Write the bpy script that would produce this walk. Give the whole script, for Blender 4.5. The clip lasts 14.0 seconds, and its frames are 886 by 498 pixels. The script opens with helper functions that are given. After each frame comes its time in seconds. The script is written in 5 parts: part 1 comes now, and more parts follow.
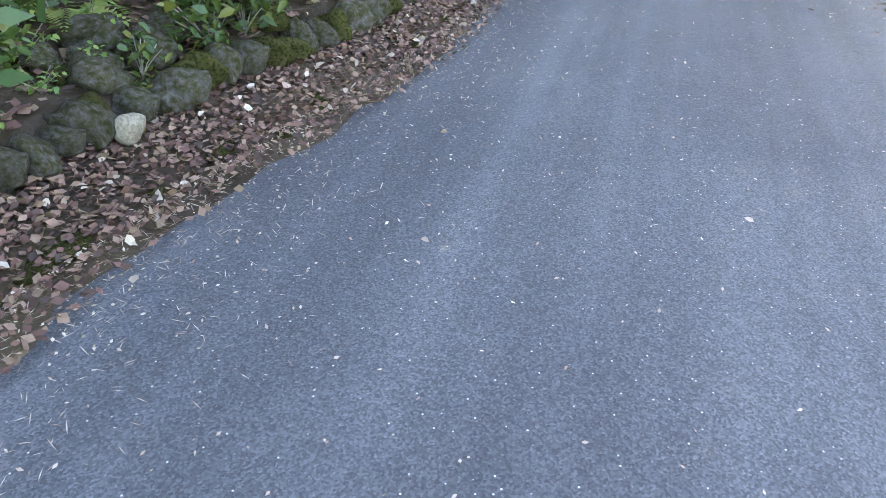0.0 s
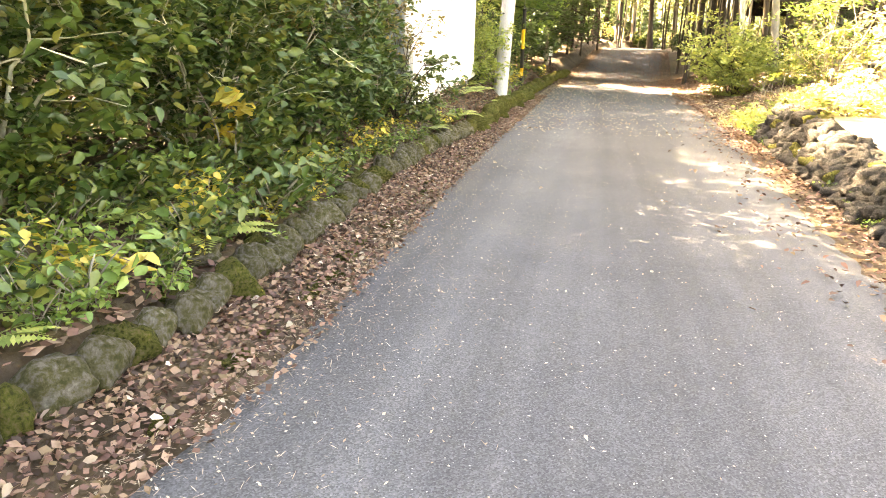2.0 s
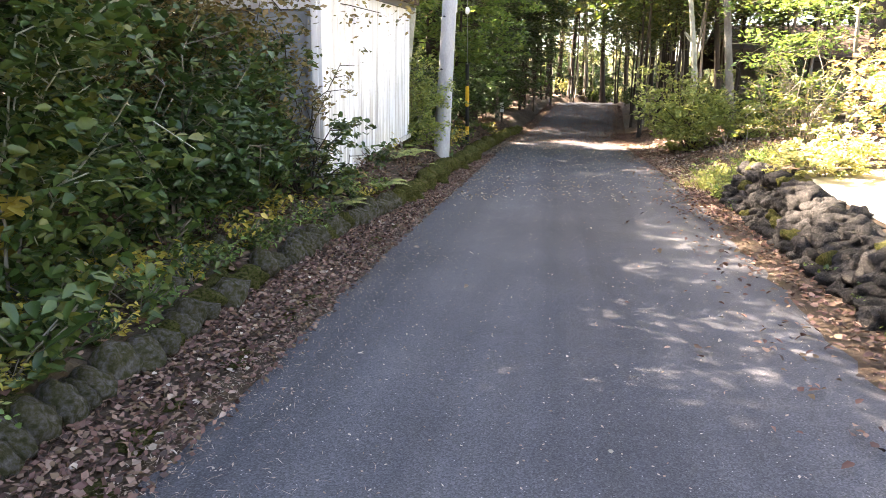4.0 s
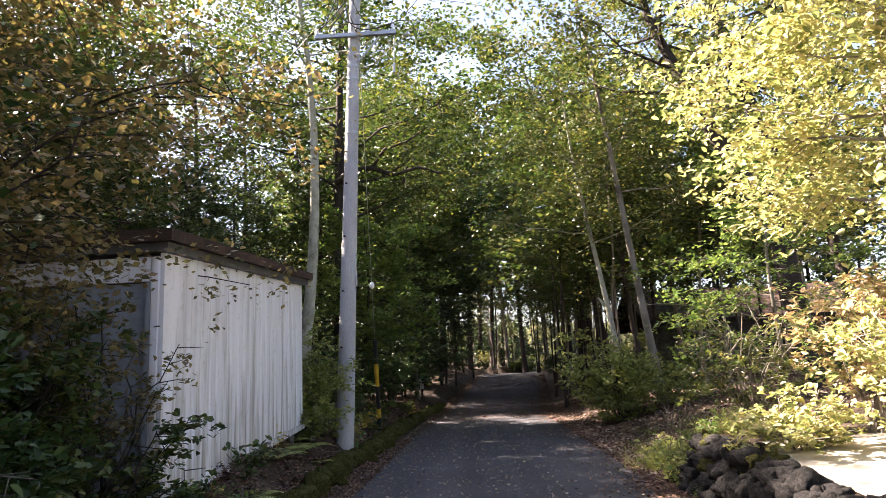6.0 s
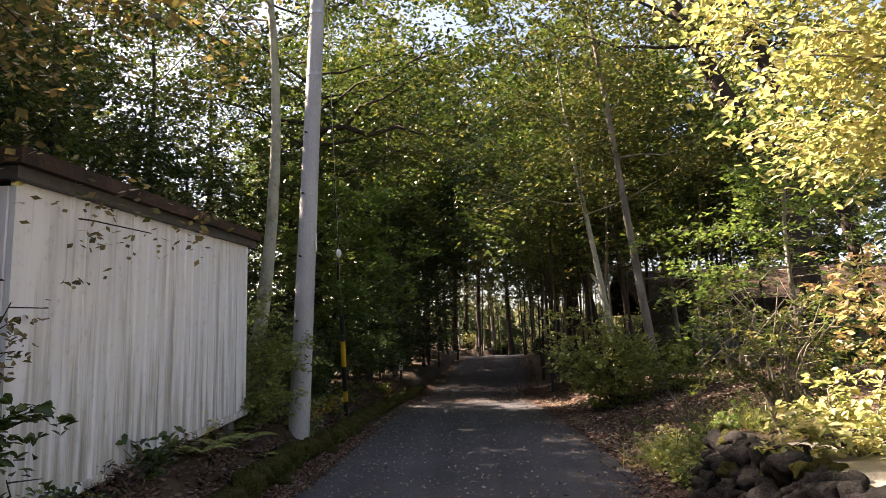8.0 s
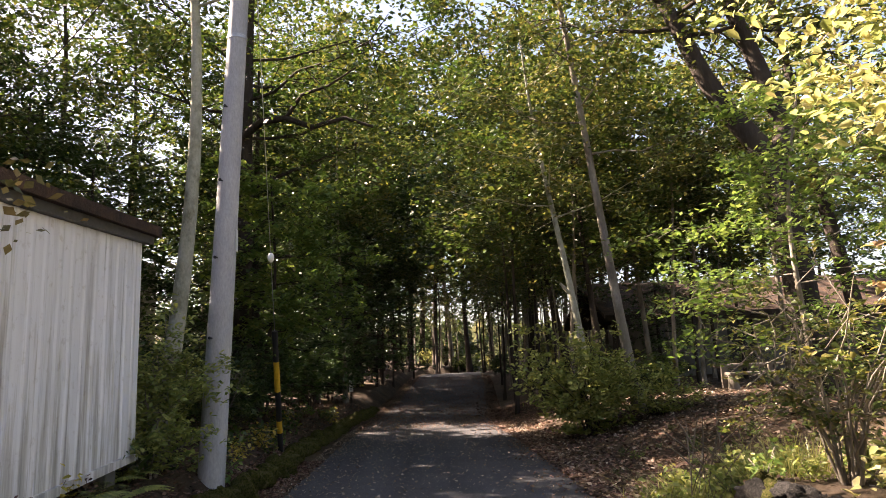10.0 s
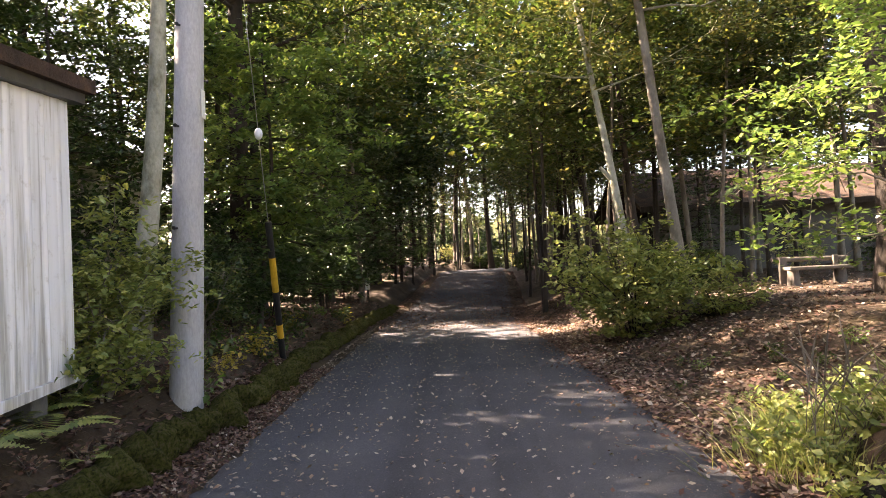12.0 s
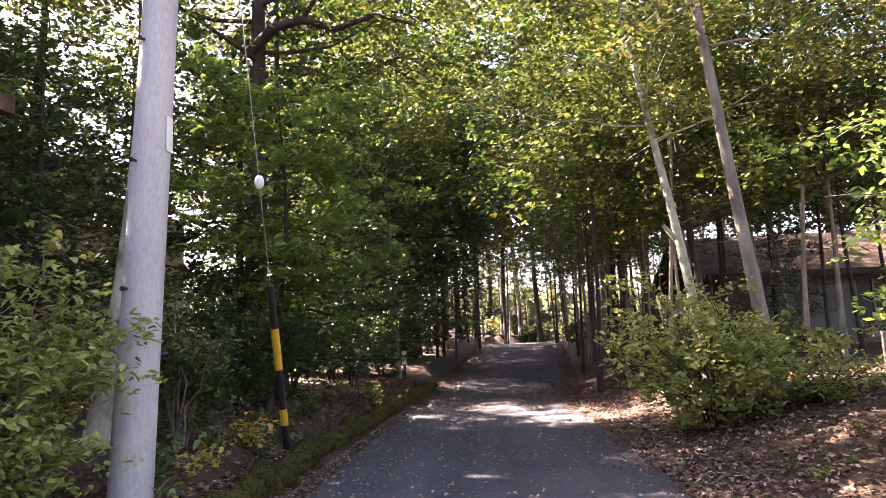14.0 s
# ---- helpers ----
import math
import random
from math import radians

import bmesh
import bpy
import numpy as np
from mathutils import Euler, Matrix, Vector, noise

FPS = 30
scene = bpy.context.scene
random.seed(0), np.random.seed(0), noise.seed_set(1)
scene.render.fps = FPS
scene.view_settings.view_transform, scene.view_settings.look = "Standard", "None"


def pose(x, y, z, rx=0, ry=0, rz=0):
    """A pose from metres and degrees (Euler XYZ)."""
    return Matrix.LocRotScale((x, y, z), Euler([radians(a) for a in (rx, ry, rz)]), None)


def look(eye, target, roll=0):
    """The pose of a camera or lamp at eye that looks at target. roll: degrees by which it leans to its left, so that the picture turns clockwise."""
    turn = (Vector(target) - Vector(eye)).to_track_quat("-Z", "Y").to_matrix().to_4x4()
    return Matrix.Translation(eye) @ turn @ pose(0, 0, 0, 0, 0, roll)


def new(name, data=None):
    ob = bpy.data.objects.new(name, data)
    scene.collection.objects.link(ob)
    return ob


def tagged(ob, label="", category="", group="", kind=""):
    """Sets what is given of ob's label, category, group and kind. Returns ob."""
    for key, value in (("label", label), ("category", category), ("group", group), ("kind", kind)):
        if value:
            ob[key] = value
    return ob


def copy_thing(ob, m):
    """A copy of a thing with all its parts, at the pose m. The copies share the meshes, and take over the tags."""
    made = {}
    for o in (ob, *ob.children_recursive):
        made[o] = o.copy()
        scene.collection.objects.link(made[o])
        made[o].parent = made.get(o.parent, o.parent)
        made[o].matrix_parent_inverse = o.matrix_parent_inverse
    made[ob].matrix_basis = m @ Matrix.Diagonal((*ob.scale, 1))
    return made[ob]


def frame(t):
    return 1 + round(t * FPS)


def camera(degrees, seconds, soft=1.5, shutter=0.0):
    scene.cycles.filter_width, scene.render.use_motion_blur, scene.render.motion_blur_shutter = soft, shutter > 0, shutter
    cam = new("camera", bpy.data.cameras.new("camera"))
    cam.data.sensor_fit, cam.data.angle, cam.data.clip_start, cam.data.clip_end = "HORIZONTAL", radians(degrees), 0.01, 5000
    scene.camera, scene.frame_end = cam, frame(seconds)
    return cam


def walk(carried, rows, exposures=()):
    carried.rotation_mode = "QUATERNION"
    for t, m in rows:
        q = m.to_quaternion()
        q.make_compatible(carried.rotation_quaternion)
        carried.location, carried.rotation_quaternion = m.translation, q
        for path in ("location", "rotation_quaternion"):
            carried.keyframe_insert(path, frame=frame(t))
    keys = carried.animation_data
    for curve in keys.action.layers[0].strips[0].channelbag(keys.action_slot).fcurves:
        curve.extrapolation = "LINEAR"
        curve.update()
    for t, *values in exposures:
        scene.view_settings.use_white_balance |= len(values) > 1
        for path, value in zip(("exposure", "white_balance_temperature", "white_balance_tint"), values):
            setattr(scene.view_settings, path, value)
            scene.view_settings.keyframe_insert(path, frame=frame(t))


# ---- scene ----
cam = camera(65.7, 14.0, soft=0.5)
# seconds, stops, kelvin, tint
EXPOSURES = [(0, 5.88, 7100, 13), (0.5, 6.33, 9200, 12), (1, 6.5, 10700, 13), (2.2, 6.55, 11900, 18), (4.3, 4.8, 6900, 24), (5, 4.2, 6400, 27), (7, 2.98, 7500, 25), (10, 3.15, 7700, 26), (11, 3.65, 7800, 26), (12.5, 4.25, 7900, 28), (14, 4.5, 7100, 37)]
PATH = [
    (0, (-0.438, -2.961, 1.357), (-0.871, -1.386, 0.204), 3.0),
    (0.5, (-0.395, -2.544, 1.38), (-0.802, -1.045, 0.12), 3.2),
    (1, (-0.394, -2.097, 1.349), (-0.769, -0.616, 0.058), 3.5),
    (1.4, (-0.37, -1.687, 1.371), (-0.765, -0.119, 0.193), 3.0),
    (1.5, (-0.354, -1.612, 1.368), (-0.754, 0.02, 0.283), 3.0),
    (1.6, (-0.329, -1.522, 1.375), (-0.752, 0.166, 0.39), 2.7),
    (2, (-0.261, -1.128, 1.363), (-0.655, 0.745, 0.783), 1.8),
    (2.2, (-0.26, -0.946, 1.359), (-0.619, 0.959, 0.869), 2.4),
    (4.3, (-0.056, 0.778, 1.413), (-0.329, 2.719, 1.015), -0.2),
    (4.5, (-0.035, 0.951, 1.424), (-0.281, 2.922, 1.194), -0.7),
    (5, (-0.034, 1.395, 1.43), (-0.234, 3.374, 1.642), -0.4),
    (5.5, (-0.002, 1.797, 1.42), (-0.146, 3.769, 1.719), -2.2),
    (6, (0.062, 2.266, 1.424), (-0.031, 4.232, 1.783), -2.6),
    (6.5, (0.076, 2.669, 1.395), (-0.001, 4.621, 1.823), -2.0),
    (7, (0.134, 3.062, 1.387), (0.057, 5.01, 1.832), -1.6),
    (7.5, (0.217, 3.497, 1.4), (0.154, 5.464, 1.76), -1.7),
    (7.7, (0.223, 3.642, 1.385), (0.154, 5.618, 1.691), -1.7),
    (9.8, (0.17, 5.653, 1.457), (0.222, 7.626, 1.781), -2.5),
    (10, (0.225, 5.761, 1.462), (0.289, 7.729, 1.811), -2.4),
    (10.5, (0.236, 6.215, 1.44), (0.326, 8.177, 1.815), -2.8),
    (11, (0.24, 6.663, 1.415), (0.296, 8.627, 1.793), -2.9),
    (11.5, (0.225, 7.085, 1.43), (0.243, 9.08, 1.567), -2.5),
    (12, (0.226, 7.577, 1.459), (0.219, 9.577, 1.515), -2.7),
    (12.5, (0.257, 8.005, 1.487), (0.153, 9.999, 1.596), -2.2),
    (13, (0.261, 8.413, 1.5), (0.116, 10.398, 1.7), -2.1),
    (13.5, (0.307, 8.77, 1.472), (0.177, 10.745, 1.757), -2.4),
    (14, (0.389, 9.178, 1.462), (0.25, 11.154, 1.734), -2.4),
]
walk(cam, [(t, look(eye, target, roll)) for t, eye, target, roll in PATH], EXPOSURES)

# ---- light ----
SUN_ELEVATION, SUN_AZIMUTH = 38.0, -69.0
world = bpy.data.worlds.new("world")
scene.world = world
world.use_nodes = True
sky = world.node_tree.nodes.new("ShaderNodeTexSky")
sky.sky_type, sky.sun_disc = "NISHITA", False
sky.sun_elevation, sky.sun_rotation = radians(SUN_ELEVATION), radians(SUN_AZIMUTH % 360)
sky.dust_density = 2.0
world.node_tree.links.new(sky.outputs[0], world.node_tree.nodes["Background"].inputs[0])
world.node_tree.nodes["Background"].inputs[1].default_value = 0.05
sun = new("sun", bpy.data.lights.new("sun", "SUN"))
sun.data.energy, sun.data.angle, sun.data.color = 5.0, radians(0.6), (1.0, 0.93, 0.8)
SUN_DIR = Vector((math.sin(radians(SUN_AZIMUTH)) * math.cos(radians(SUN_ELEVATION)),
                  math.cos(radians(SUN_AZIMUTH)) * math.cos(radians(SUN_ELEVATION)), math.sin(radians(SUN_ELEVATION))))
sun.matrix_world = look(SUN_DIR * 60, (0, 0, 0))


# ---- materials ----
def material(name, rough=0.8, metal=0.0, spec=0.3):
    m = bpy.data.materials.new(name)
    m.use_nodes = True
    b = m.node_tree.nodes["Principled BSDF"]
    b.inputs["Roughness"].default_value, b.inputs["Metallic"].default_value = rough, metal
    b.inputs["Specular IOR Level"].default_value = spec
    return m, m.node_tree.nodes, m.node_tree.links, b


def ramp(nodes, links, source, stops, interpolation="LINEAR"):
    r = nodes.new("ShaderNodeValToRGB")
    r.color_ramp.interpolation = interpolation
    while len(r.color_ramp.elements) < len(stops):
        r.color_ramp.elements.new(0.5)
    for e, (p, c) in zip(r.color_ramp.elements, stops):
        e.position, e.color = p, (*c, 1)
    links.new(source, r.inputs[0])
    return r.outputs[0]


def coords(nodes, links, scale=(1, 1, 1)):
    t, m = nodes.new("ShaderNodeTexCoord"), nodes.new("ShaderNodeMapping")
    m.inputs["Scale"].default_value = scale
    links.new(t.outputs["Object"], m.inputs[0])
    return m.outputs[0]


def noise_tex(nodes, links, vec, scale, detail=5, rough=0.6):
    n = nodes.new("ShaderNodeTexNoise")
    n.inputs["Scale"].default_value, n.inputs["Detail"].default_value, n.inputs["Roughness"].default_value = scale, detail, rough
    links.new(vec, n.inputs["Vector"])
    return n.outputs[0]


def mix(nodes, links, fac, a, b, mode="MIX"):
    x = nodes.new("ShaderNodeMix")
    x.data_type, x.blend_type = "RGBA", mode
    for sock, v in ((x.inputs[0], fac), (x.inputs[6], a), (x.inputs[7], b)):
        if isinstance(v, (int, float)):
            sock.default_value = v
        elif isinstance(v, tuple):
            sock.default_value = (*v, 1)
        else:
            links.new(v, sock)
    return x.outputs[2]


def bump(nodes, links, bsdf, height, strength=0.5, distance=0.02):
    b = nodes.new("ShaderNodeBump")
    b.inputs["Strength"].default_value, b.inputs["Distance"].default_value = strength, distance
    links.new(height, b.inputs["Height"])
    links.new(b.outputs[0], bsdf.inputs["Normal"])


def rough_mat(name, stops, scale, fine, rough=0.85, strength=0.6, distance=0.02, spec=0.3, stretch=(1, 1, 1), random_shift=0.0):
    """A mottled surface: broad noise through a colour ramp, with fine grain over it and in the relief."""
    m, n, l, b = material(name, rough, 0, spec)
    v = coords(n, l, stretch)
    col = ramp(n, l, noise_tex(n, l, v, scale), stops)
    grain = noise_tex(n, l, v, fine, 6, 0.7)
    col = mix(n, l, 0.55, col, ramp(n, l, grain, [(0.25, (0.35, 0.35, 0.35)), (0.75, (1.0, 1.0, 1.0))]), "MULTIPLY")
    if random_shift:
        info = n.new("ShaderNodeObjectInfo")
        col = mix(n, l, random_shift, col, ramp(n, l, info.outputs["Random"], [(0, (0.45, 0.42, 0.4)), (1, (1.4, 1.4, 1.45))]), "MULTIPLY")
    l.new(col, b.inputs["Base Color"])
    bump(n, l, b, grain, strength, distance)
    return m


def asphalt_mat():
    m, n, l, b = material("worn_asphalt", 0.85, 0, 0.2)
    v = coords(n, l)
    wide = ramp(n, l, noise_tex(n, l, v, 0.7, 6), [(0.3, (0.062, 0.063, 0.07)), (0.7, (0.09, 0.091, 0.098))])
    lanes = ramp(n, l, noise_tex(n, l, coords(n, l, (1.3, 0.03, 1)), 1.0, 4), [(0.35, (0.7, 0.7, 0.71)), (0.65, (1.2, 1.2, 1.2))])
    vor = n.new("ShaderNodeTexVoronoi")
    vor.inputs["Scale"].default_value = 160
    l.new(v, vor.inputs["Vector"])
    stones = ramp(n, l, vor.outputs["Color"], [(0.1, (0.62, 0.62, 0.63)), (0.55, (0.97, 0.97, 0.97)), (0.85, (1.3, 1.3, 1.28)), (0.95, (1.6, 1.6, 1.56))])
    vor2 = n.new("ShaderNodeTexVoronoi")
    vor2.inputs["Scale"].default_value = 34
    l.new(v, vor2.inputs["Vector"])
    fleck = ramp(n, l, vor2.outputs["Distance"], [(0.07, (1, 1, 1)), (0.12, (0, 0, 0))])
    pick = ramp(n, l, vor2.outputs["Color"], [(0.52, (0, 0, 0)), (0.56, (1, 1, 1))])
    col = mix(n, l, 1.0, mix(n, l, 1.0, wide, lanes, "MULTIPLY"), stones, "MULTIPLY")
    col = mix(n, l, mix(n, l, 1.0, fleck, pick, "MULTIPLY"), col, (0.36, 0.35, 0.32))
    l.new(col, b.inputs["Base Color"])
    bump(n, l, b, vor.outputs["Distance"], 0.5, 0.003)
    return m


def leaf_mat(name, colours, translucency=0.42, rough=0.42):
    m, n, l, b = material(name, rough, 0, 0.5)
    g = n.new("ShaderNodeNewGeometry")
    stops = [(k / max(1, len(colours) - 1), c) for k, c in enumerate(colours)]
    col = ramp(n, l, g.outputs["Random Per Island"], stops)
    spots = noise_tex(n, l, coords(n, l), 45, 3)
    col = mix(n, l, 0.35, col, ramp(n, l, spots, [(0.3, (0.5, 0.45, 0.4)), (0.6, (1.1, 1.1, 1.1))]), "MULTIPLY")
    l.new(col, b.inputs["Base Color"])
    t = n.new("ShaderNodeBsdfTranslucent")
    l.new(mix(n, l, 1.0, col, (1.12, 1.1, 0.8), "MULTIPLY"), t.inputs["Color"])
    mx = n.new("ShaderNodeMixShader")
    mx.inputs[0].default_value = translucency
    l.new(b.outputs[0], mx.inputs[1])
    l.new(t.outputs[0], mx.inputs[2])
    l.new(mx.outputs[0], n["Material Output"].inputs[0])
    return m


def siding_mat():
    m, n, l, b = material("weathered_white_paint", 0.6, 0, 0.3)
    streak = noise_tex(n, l, coords(n, l, (3, 3, 0.2)), 2.0, 5, 0.6)
    col = ramp(n, l, streak, [(0.3, (0.5, 0.49, 0.49)), (0.46, (0.72, 0.72, 0.74)), (0.62, (0.78, 0.78, 0.81))])
    spots = noise_tex(n, l, coords(n, l), 9, 6, 0.7)
    col = mix(n, l, 0.5, col, ramp(n, l, spots, [(0.3, (0.55, 0.5, 0.44)), (0.44, (1, 1, 1))]), "MULTIPLY")
    runs = noise_tex(n, l, coords(n, l, (14, 14, 0.3)), 1.0, 3, 0.5)
    col = mix(n, l, 0.35, col, ramp(n, l, runs, [(0.31, (0.3, 0.29, 0.27)), (0.37, (1, 1, 1))]), "MULTIPLY")
    # dirt splashed up from the ground, run down in streaks
    xyz = n.new("ShaderNodeSeparateXYZ")
    l.new(coords(n, l), xyz.inputs[0])
    foot = n.new("ShaderNodeMapRange")
    foot.inputs[1].default_value, foot.inputs[2].default_value, foot.inputs[3].default_value, foot.inputs[4].default_value = 0.0, 1.5, 0.2, 0.0
    l.new(xyz.outputs[2], foot.inputs[0])
    less = n.new("ShaderNodeMath")
    less.operation = "SUBTRACT"
    l.new(noise_tex(n, l, coords(n, l, (9, 9, 0.5)), 1.0, 5, 0.65), less.inputs[0])
    l.new(foot.outputs[0], less.inputs[1])
    col = mix(n, l, 0.65, col, ramp(n, l, less.outputs[0], [(0.22, (0.2, 0.18, 0.13)), (0.33, (0.55, 0.52, 0.45)), (0.43, (1, 1, 1))]), "MULTIPLY")
    l.new(col, b.inputs["Base Color"])
    bump(n, l, b, spots, 0.15, 0.004)
    return m


def plain_mat(name, colour, rough=0.6, metal=0.0, grain=40.0, amount=0.3):
    m, n, l, b = material(name, rough, metal)
    g = noise_tex(n, l, coords(n, l), grain, 5, 0.65)
    col = mix(n, l, amount, colour, ramp(n, l, g, [(0.3, (0.35, 0.35, 0.35)), (0.7, (1.2, 1.2, 1.2))]), "MULTIPLY")
    l.new(col, b.inputs["Base Color"])
    bump(n, l, b, g, 0.2, 0.003)
    return m


ASPHALT = asphalt_mat()
SOIL = rough_mat("forest_soil", [(0.3, (0.035, 0.025, 0.016)), (0.5, (0.075, 0.05, 0.032)), (0.7, (0.12, 0.088, 0.052))], 1.3, 26, 0.95, 0.9, 0.03)
WOODS = rough_mat("distant_woods", [(0.3, (0.02, 0.03, 0.012)), (0.5, (0.06, 0.07, 0.025)), (0.72, (0.16, 0.13, 0.05))], 0.5, 3.0, 0.95, 1.0, 0.6, 0.1)
GRAVEL = rough_mat("pale_gravel", [(0.3, (0.3, 0.27, 0.22)), (0.55, (0.45, 0.42, 0.36)), (0.75, (0.36, 0.3, 0.22))], 2.0, 55, 0.95, 0.8, 0.015)
LAVA = rough_mat("lava_rock", [(0.36, (0.014, 0.013, 0.012)), (0.56, (0.04, 0.037, 0.034)), (0.8, (0.12, 0.11, 0.098))], 12, 34, 0.9, 1.0, 0.03, 0.25, random_shift=0.5)
MOSSY = rough_mat("mossy_stone", [(0.36, (0.045, 0.048, 0.014)), (0.47, (0.09, 0.08, 0.035)), (0.55, (0.12, 0.108, 0.088)), (0.76, (0.24, 0.22, 0.19))], 8, 38, 0.95, 1.0, 0.03, 0.2, random_shift=0.35)
PALE_STONE = rough_mat("pale_stone", [(0.35, (0.17, 0.14, 0.1)), (0.6, (0.33, 0.28, 0.21)), (0.8, (0.42, 0.37, 0.3))], 9, 45, 0.9, 0.6, 0.015)
MOSS = rough_mat("moss_cushion", [(0.36, (0.03, 0.035, 0.01)), (0.5, (0.09, 0.095, 0.02)), (0.66, (0.15, 0.12, 0.06))], 14, 70, 0.95, 1.0, 0.03, 0.1, random_shift=0.25)
CONCRETE = rough_mat("pole_concrete", [(0.3, (0.36, 0.36, 0.37)), (0.6, (0.5, 0.5, 0.51)), (0.8, (0.42, 0.43, 0.39))], 2.2, 50, 0.85, 0.25, 0.004, stretch=(1, 1, 0.35))
SIDING = siding_mat()
FASCIA = plain_mat("brown_roof_metal", (0.1, 0.094, 0.088), 0.5, 0.2, 12, 0.5)
DOOR_PAINT = plain_mat("faded_blue_grey_paint", (0.26, 0.29, 0.33), 0.55, 0, 9, 0.4)
STEEL = plain_mat("galvanised_steel", (0.42, 0.43, 0.44), 0.45, 0.8, 30, 0.35)
DARK_STEEL = plain_mat("dark_steel", (0.05, 0.05, 0.052), 0.5, 0.6)
WHITE = plain_mat("white_porcelain", (0.75, 0.75, 0.73), 0.25, 0, 20, 0.1)
YELLOW = plain_mat("yellow_plastic", (0.62, 0.36, 0.03), 0.5, 0, 14, 0.35)
BLACK = plain_mat("black_plastic", (0.018, 0.018, 0.018), 0.5)
CABLE = plain_mat("cable_sheath", (0.03, 0.03, 0.03), 0.6)
PLASTER = rough_mat("grey_plaster", [(0.3, (0.1, 0.1, 0.095)), (0.6, (0.16, 0.155, 0.145)), (0.8, (0.12, 0.11, 0.095))], 0.9, 30, 0.9, 0.3, 0.01)
ROOFING = rough_mat("leaf_strewn_roofing", [(0.35, (0.035, 0.026, 0.02)), (0.58, (0.075, 0.044, 0.03)), (0.78, (0.14, 0.08, 0.05))], 3, 22, 0.9, 0.7, 0.03)
BOARD = rough_mat("grey_siding_board", [(0.3, (0.2, 0.19, 0.18)), (0.7, (0.33, 0.32, 0.3))], 2, 30, 0.8, 0.3, 0.006)
PALE_WOOD = rough_mat("weathered_log", [(0.3, (0.1, 0.085, 0.065)), (0.6, (0.2, 0.175, 0.145)), (0.8, (0.16, 0.13, 0.1))], 4, 40, 0.85, 0.5, 0.01, stretch=(1, 1, 0.3))
BARK_DARK = rough_mat("dark_bark", [(0.3, (0.03, 0.024, 0.02)), (0.6, (0.075, 0.06, 0.05)), (0.8, (0.11, 0.095, 0.08))], 3, 26, 0.95, 1.0, 0.03, 0.2, stretch=(1, 1, 0.25))
BARK_GREY = rough_mat("grey_bark", [(0.3, (0.13, 0.11, 0.09)), (0.55, (0.26, 0.23, 0.19)), (0.75, (0.38, 0.35, 0.3))], 4, 30, 0.9, 0.7, 0.015, 0.2, stretch=(1, 1, 0.4))
BARK_PALE = rough_mat("pale_lichen_bark", [(0.3, (0.2, 0.19, 0.13)), (0.5, (0.42, 0.41, 0.32)), (0.75, (0.52, 0.5, 0.42))], 6, 34, 0.9, 0.6, 0.012, 0.2, stretch=(1, 1, 0.6))
GREEN_DARK = leaf_mat("dark_green_leaf", [(0.018, 0.045, 0.012), (0.035, 0.075, 0.016), (0.055, 0.095, 0.02)], 0.22)
GREEN = leaf_mat("mid_green_leaf", [(0.025, 0.055, 0.013), (0.045, 0.085, 0.018), (0.075, 0.115, 0.025), (0.15, 0.15, 0.035)], 0.34)
GREEN_LIGHT = leaf_mat("light_green_leaf", [(0.09, 0.17, 0.045), (0.15, 0.24, 0.06), (0.24, 0.3, 0.085)], 0.45)
YELLOW_GREEN = leaf_mat("yellow_green_leaf", [(0.17, 0.22, 0.08), (0.33, 0.36, 0.15), (0.48, 0.46, 0.22), (0.52, 0.45, 0.25)], 0.42)
TURNING = leaf_mat("turning_leaf", [(0.04, 0.07, 0.02), (0.07, 0.105, 0.028), (0.12, 0.145, 0.04), (0.24, 0.21, 0.07)], 0.36)
PALE_GREEN = leaf_mat("pale_green_leaf", [(0.14, 0.2, 0.06), (0.26, 0.31, 0.09), (0.4, 0.41, 0.14)], 0.42)
YELLOW_LEAF = leaf_mat("yellow_leaf", [(0.3, 0.28, 0.05), (0.5, 0.4, 0.08), (0.6, 0.45, 0.12)], 0.45)
OLIVE = leaf_mat("olive_brown_leaf", [(0.07, 0.075, 0.03), (0.14, 0.12, 0.045), (0.22, 0.15, 0.07), (0.28, 0.24, 0.1)], 0.4)
RED_LEAF = leaf_mat("russet_leaf", [(0.3, 0.19, 0.12), (0.42, 0.3, 0.2), (0.42, 0.38, 0.2), (0.3, 0.33, 0.14)], 0.4)
FALLEN = leaf_mat("fallen_leaf", [(0.035, 0.02, 0.015), (0.075, 0.035, 0.026), (0.13, 0.062, 0.046), (0.24, 0.15, 0.11), (0.1, 0.065, 0.03)], 0.1, 0.8)
FALLEN_PALE = leaf_mat("pale_fallen_leaf", [(0.16, 0.11, 0.075), (0.28, 0.21, 0.16), (0.42, 0.36, 0.29), (0.22, 0.13, 0.09)], 0.1, 0.7)
GRASS = leaf_mat("grass_blade", [(0.13, 0.19, 0.05), (0.27, 0.29, 0.1), (0.42, 0.37, 0.19)], 0.4)


# ---- building helpers ----
def raw_mesh(name, verts, faces):
    """A mesh from numpy arrays; all faces have the same number of corners."""
    verts, faces = np.asarray(verts, np.float32), np.asarray(faces, np.int32)
    me = bpy.data.meshes.new(name)
    me.vertices.add(len(verts))
    me.vertices.foreach_set("co", verts.ravel())
    k = faces.shape[1]
    me.loops.add(faces.size)
    me.loops.foreach_set("vertex_index", faces.ravel())
    me.polygons.add(len(faces))
    me.polygons.foreach_set("loop_start", np.arange(len(faces), dtype=np.int32) * k)
    me.update(calc_edges=True)
    return me


